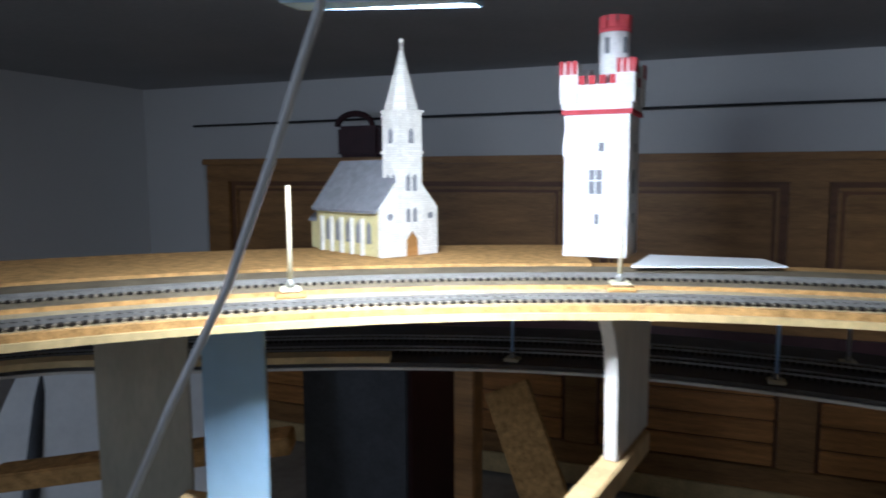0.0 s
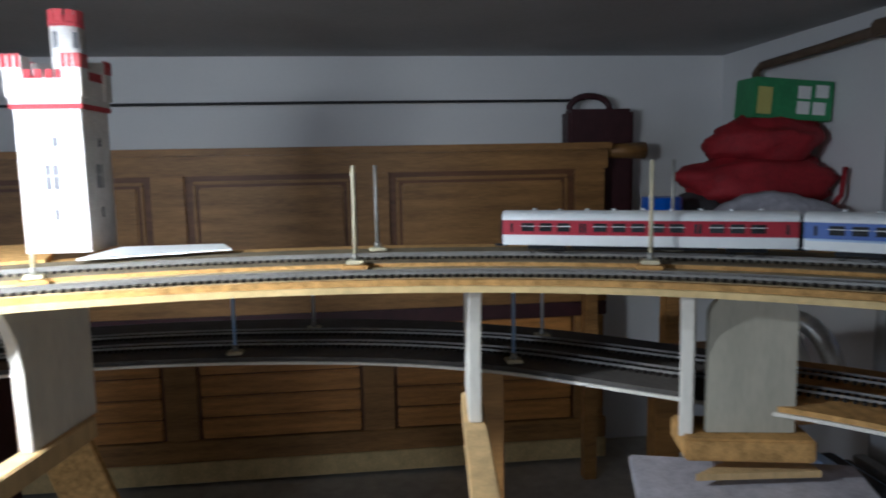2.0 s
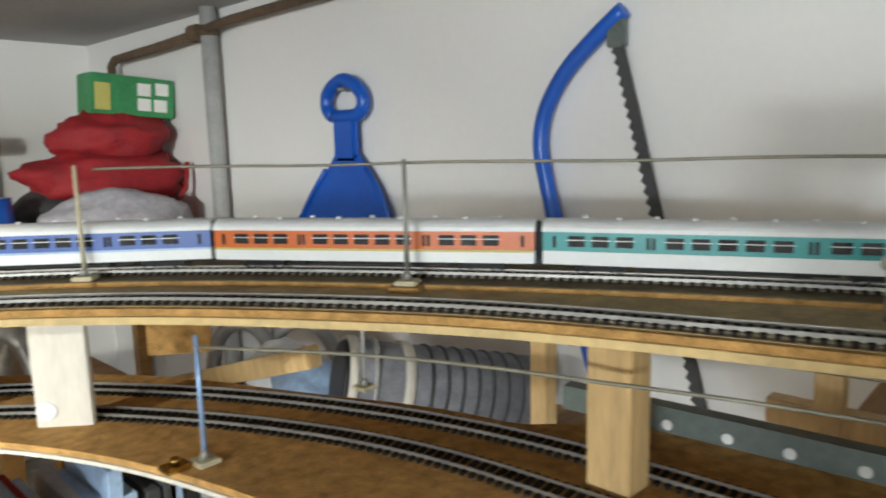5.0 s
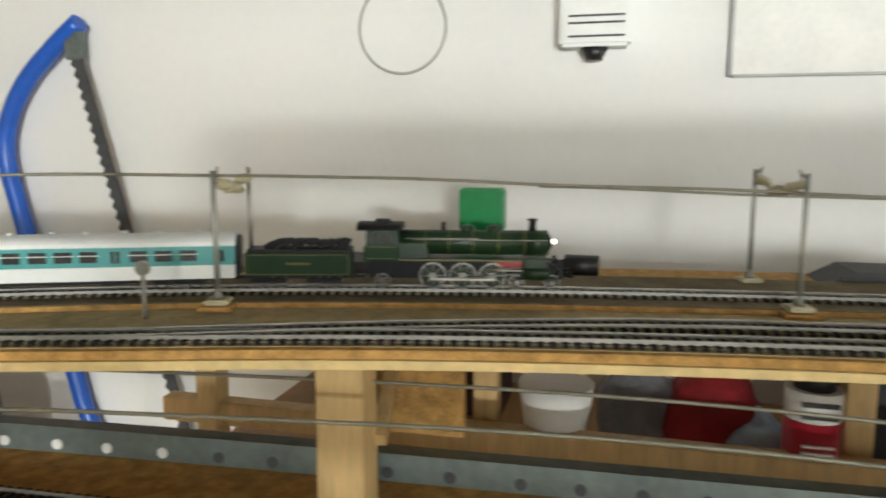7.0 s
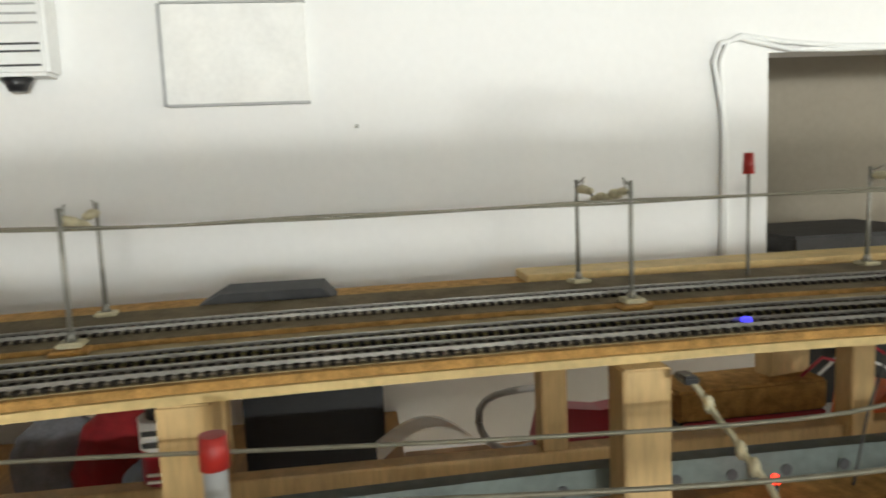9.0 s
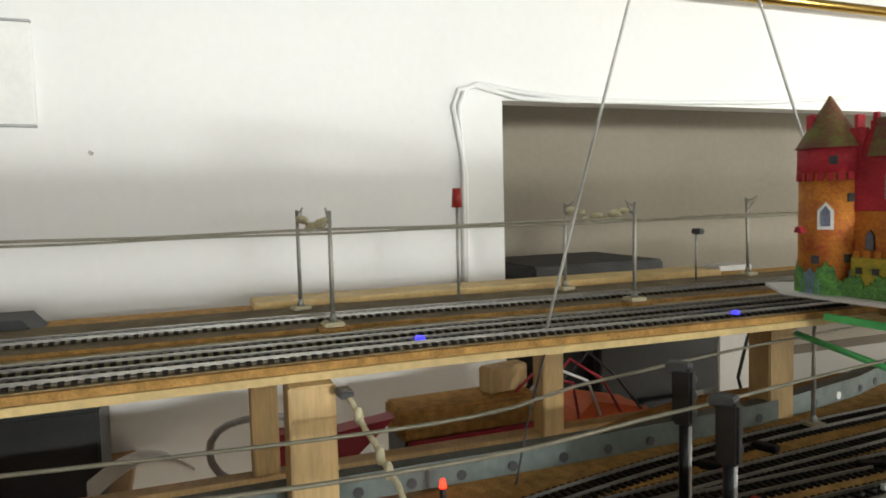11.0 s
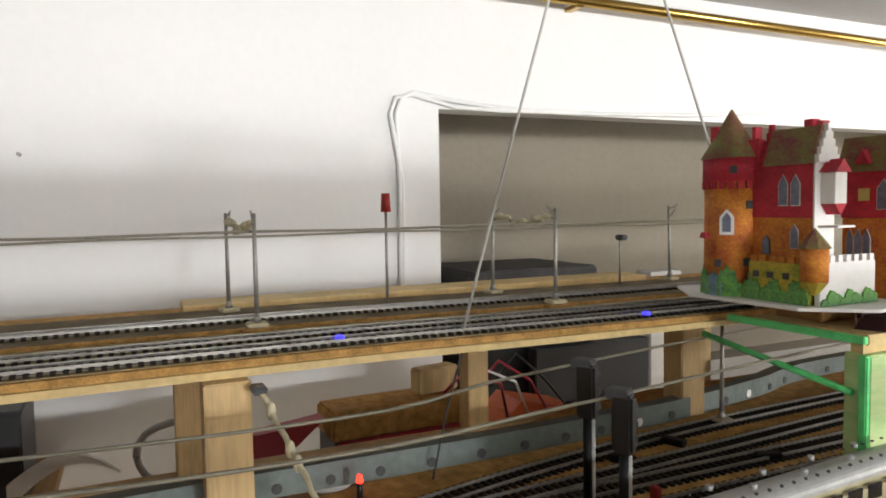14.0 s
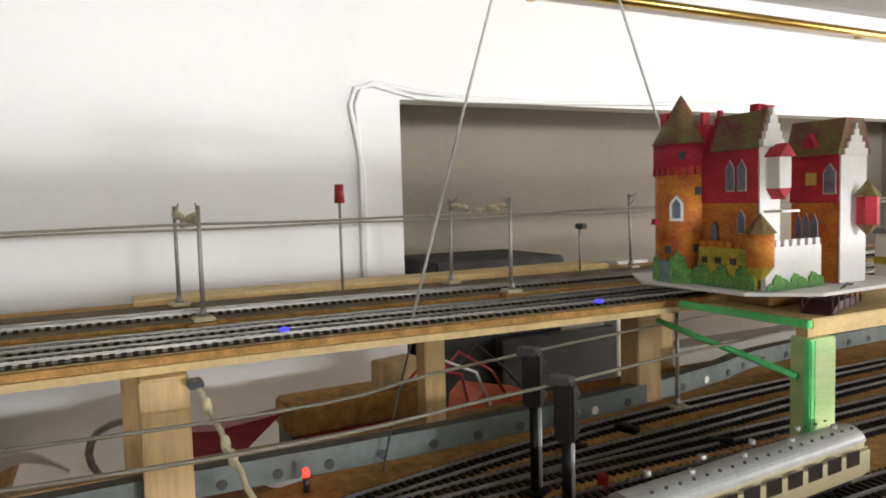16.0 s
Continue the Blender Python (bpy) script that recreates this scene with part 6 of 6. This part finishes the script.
part("top_rail", B(-1.76, 1.07, 2.47, Y_N - 0.005, 1.2955, 1.318, 0.004), M_DARKWOOD, cab)
part("cornice", B(-1.75, 1.06, 2.482, 2.4995, 1.235, 1.295, 0.003), M_DARKWOOD, cab)
part("middle_rail", B(-1.75, 1.06, 2.482, 2.4995, 0.80, 0.93, 0.003), M_DARKWOOD, cab)
part("dark_rail", B(-1.75, 1.06, 2.486, 2.4994, 0.752, 0.7995, 0.003), M_BROWNCASE, cab, "dark maroon rail")
part("plinth", B(-1.75, 1.06, 2.478, 2.4995, 0.262, 0.329, 0.003), M_PINEB, cab, "pale wooden plinth")
part("bottom_rail", B(-1.75, 1.06, 2.482, 2.4995, 0.33, 0.40, 0.003), M_DARKWOOD, cab)
for _x in (-1.70, -0.98, -0.32, 0.30, 1.0):
    part("stile", B(_x - 0.05, _x + 0.05, 2.484, 2.4993, 0.4005, 0.7515, 0.003), M_DARKWOOD, cab)
    part("stile", B(_x - 0.05, _x + 0.05, 2.484, 2.4993, 0.9305, 1.2345, 0.003), M_DARKWOOD, cab)
for _xa, _xb in ((-1.64, -1.04), (-0.92, -0.38), (-0.26, 0.24), (0.36, 0.94)):
    part("panel", B(_xa + 0.03, _xb - 0.03, 2.489, 2.4992, 0.965, 1.20, 0.006), M_DARKWOOD, cab)
    for _x0, _x1, _z0, _z1 in ((_xa + 0.012, _xb - 0.012, 0.946, 0.956), (_xa + 0.012, _xb - 0.012, 1.209, 1.219), (_xa + 0.012, _xa + 0.022, 0.957, 1.208), (_xb - 0.022, _xb - 0.012, 0.957, 1.208)):
        part("moulding", B(_x0, _x1, 2.4915, 2.4991, _z0, _z1, 0.003), M_DARKWOOD, cab)
    for _k in range(5):
        part("plank", B(_xa, _xb, 2.487 + 0.001 * (_k % 2), 2.4991, 0.404 + _k * 0.0695, 0.469 + _k * 0.0695, 0.004), M_PLANK, cab)
part("end_knob", C((1.071, 2.53, 1.29), (1.20, 2.53, 1.29), 0.022, 0.028, 16), M_DARKWOOD, cab)
part("metal_tag", B(1.03, 1.045, 2.465, 2.4815, 1.03, 1.09, 0.001), M_RAIL, cab, "small pale metal tag")


def case(x0, x1, z0, z1, y0, label):
    t = thing("carrying_case", pose((x0 + x1) / 2, y0, z0), label, "case", "cases on the wall")
    w, h = (x1 - x0) / 2, z1 - z0
    part("shell", B(-w, w, 0, 0.09, 0, h, 0.012), M_BROWNCASE, t)
    part("handle", tube([(0.07 * math.cos(a) - 0.03, 0.04, h + 0.045 * math.sin(a)) for a in [math.pi * k / 12 for k in range(13)]], 0.011, 8), M_BROWNCASE, t)
    part("seam", B(-w - 0.001, w + 0.001, 0.04, 0.046, 0.005, h - 0.012, 0.001), M_BLACK, t)


case(0.95, 1.175, 1.0, 1.43, 2.555, "dark maroon leather case with an arched handle")
case(-1.205, -1.04, 1.3185, 1.43, 2.52, "dark case with an arched handle on the cabinet")
solo("clothes_line", tube([(-1.9, 2.6, 1.452), (-0.9, 2.6, 1.459), (0.2, 2.6, 1.462), (0.95, 2.6, 1.461), (1.02, 2.6, 1.465)], 0.0045, 6), M_BLACK, "thin black line stretched along the end wall", "line")
blob("rucksack", (1.37, 2.12, 1.30), (0.155, 0.12, 0.075), M_RED, "red fabric bag lying on another bag", "bag", 21, 0.22)
_ruck = blob("rucksack", (1.34, 2.1, 1.19), (0.20, 0.13, 0.085), M_RED, "red fabric rucksack slumped in the corner", "bag", 24, 0.25)
blob("rucksack", (1.40, 2.1, 1.09), (0.13, 0.12, 0.09), M_RED, "folded red fabric bag at the bottom", "bag", 27, 0.25)
part("strap", tube([(0.10, -0.13, -0.10), (0.15, -0.145, -0.03), (0.165, -0.135, 0.04)], 0.007, 6), M_RED, _ruck)
blob("dark_sack", (1.2, 2.12, 1.10), (0.10, 0.1, 0.07), M_DARK, "dark grey sack under the red bags", "sack", 31)
blob("pale_sack", (1.29, 1.93, 1.085), (0.18, 0.1, 0.085), M_LILAC, "pale grey plastic sack", "sack", 33)
_bb = thing("blue_canister", pose(1.02, 1.98, 1.0002), "ribbed blue plastic canister", "canister")
part("body", C((0, 0, 0), (0, 0, 0.165), 0.055, 0.05, n=24), M_BLUE, _bb)
for _z in (0.03, 0.065, 0.10):
    part("rib", C((0, 0, _z), (0, 0, _z + 0.008), 0.052, n=24), M_BLUE, _bb)
gb = thing("green_carton", pose(1.415, 2.10, 1.358, 0, 4, 0), "green and white printed carton on red bags", "carton")
part("box", B(-0.118, 0.105, -0.05, 0.05, 0, 0.105, 0.003), M_GREENBOX, gb)
for _x, _z in ((0.02, 0.055), (0.07, 0.06), (0.02, 0.015), (0.065, 0.015)):
    part("picture", B(_x - 0.018, _x + 0.018, -0.0515, -0.0502, _z, _z + 0.033), M_CARD, gb)
part("yellow_patch", B(-0.11, -0.07, -0.0515, -0.0502, 0.01, 0.08), M_YELLOW, gb)
for _k, (_x, _y, _r) in enumerate(((0.826, 1.192, 0.06), (0.862, 1.177, 0.065), (1.25, 1.30, 0.07), (1.33, 1.22, 0.075))):
    solo("flexible_hose", tube([(_x + _r * 0.5 * math.cos(a), _y - _r * 0.8 * math.cos(a), (0.935 if _k < 2 else 0.837) + 0.10 * math.sin(a)) for a in [math.pi * j / 16 for j in range(17)]], 0.014, 12), M_RAIL if _k < 2 else M_PIPE, "arched grey flexible hose", "hose", "flexible hoses")
# Rack and slabs are added to stand in for things hanging below the deck.
_bs = thing("book_rack", pose(1.1, 1.22, Z_F), "dark rack added to hold rows of stand-in slabs", "rack")
part("base", B(-0.36, 0.38, -0.10, 0.10, 0.0003, 0.30, 0.004), M_DARKWOOD, _bs)
for _k in range(30):
    _h = random.uniform(0.21, 0.27)
    solo("folder", B(-0.010, 0.010, -0.09, 0.09, 0, _h, 0.001), random.choice((M_PALEBLUE, M_DARK, M_CARD, M_DAYLIGHTBLUE, M_PIPE, M_BLACK, M_PALEBLUE, M_RED if _k < 4 else M_DARK)), "thin upright slab standing in for hanging clutter", "folder", "folders in the rack",
         at=pose(0.76 + _k * 0.0238, 1.21, Z_F + 0.3005, 0, random.uniform(-3, 3), 0))

solo("wall_nail", C((X_E - 0.012, -0.44, 1.33), (X_E, -0.44, 1.33), 0.0022, n=8), M_MAST, "single dark nail in the white wall", "nail")
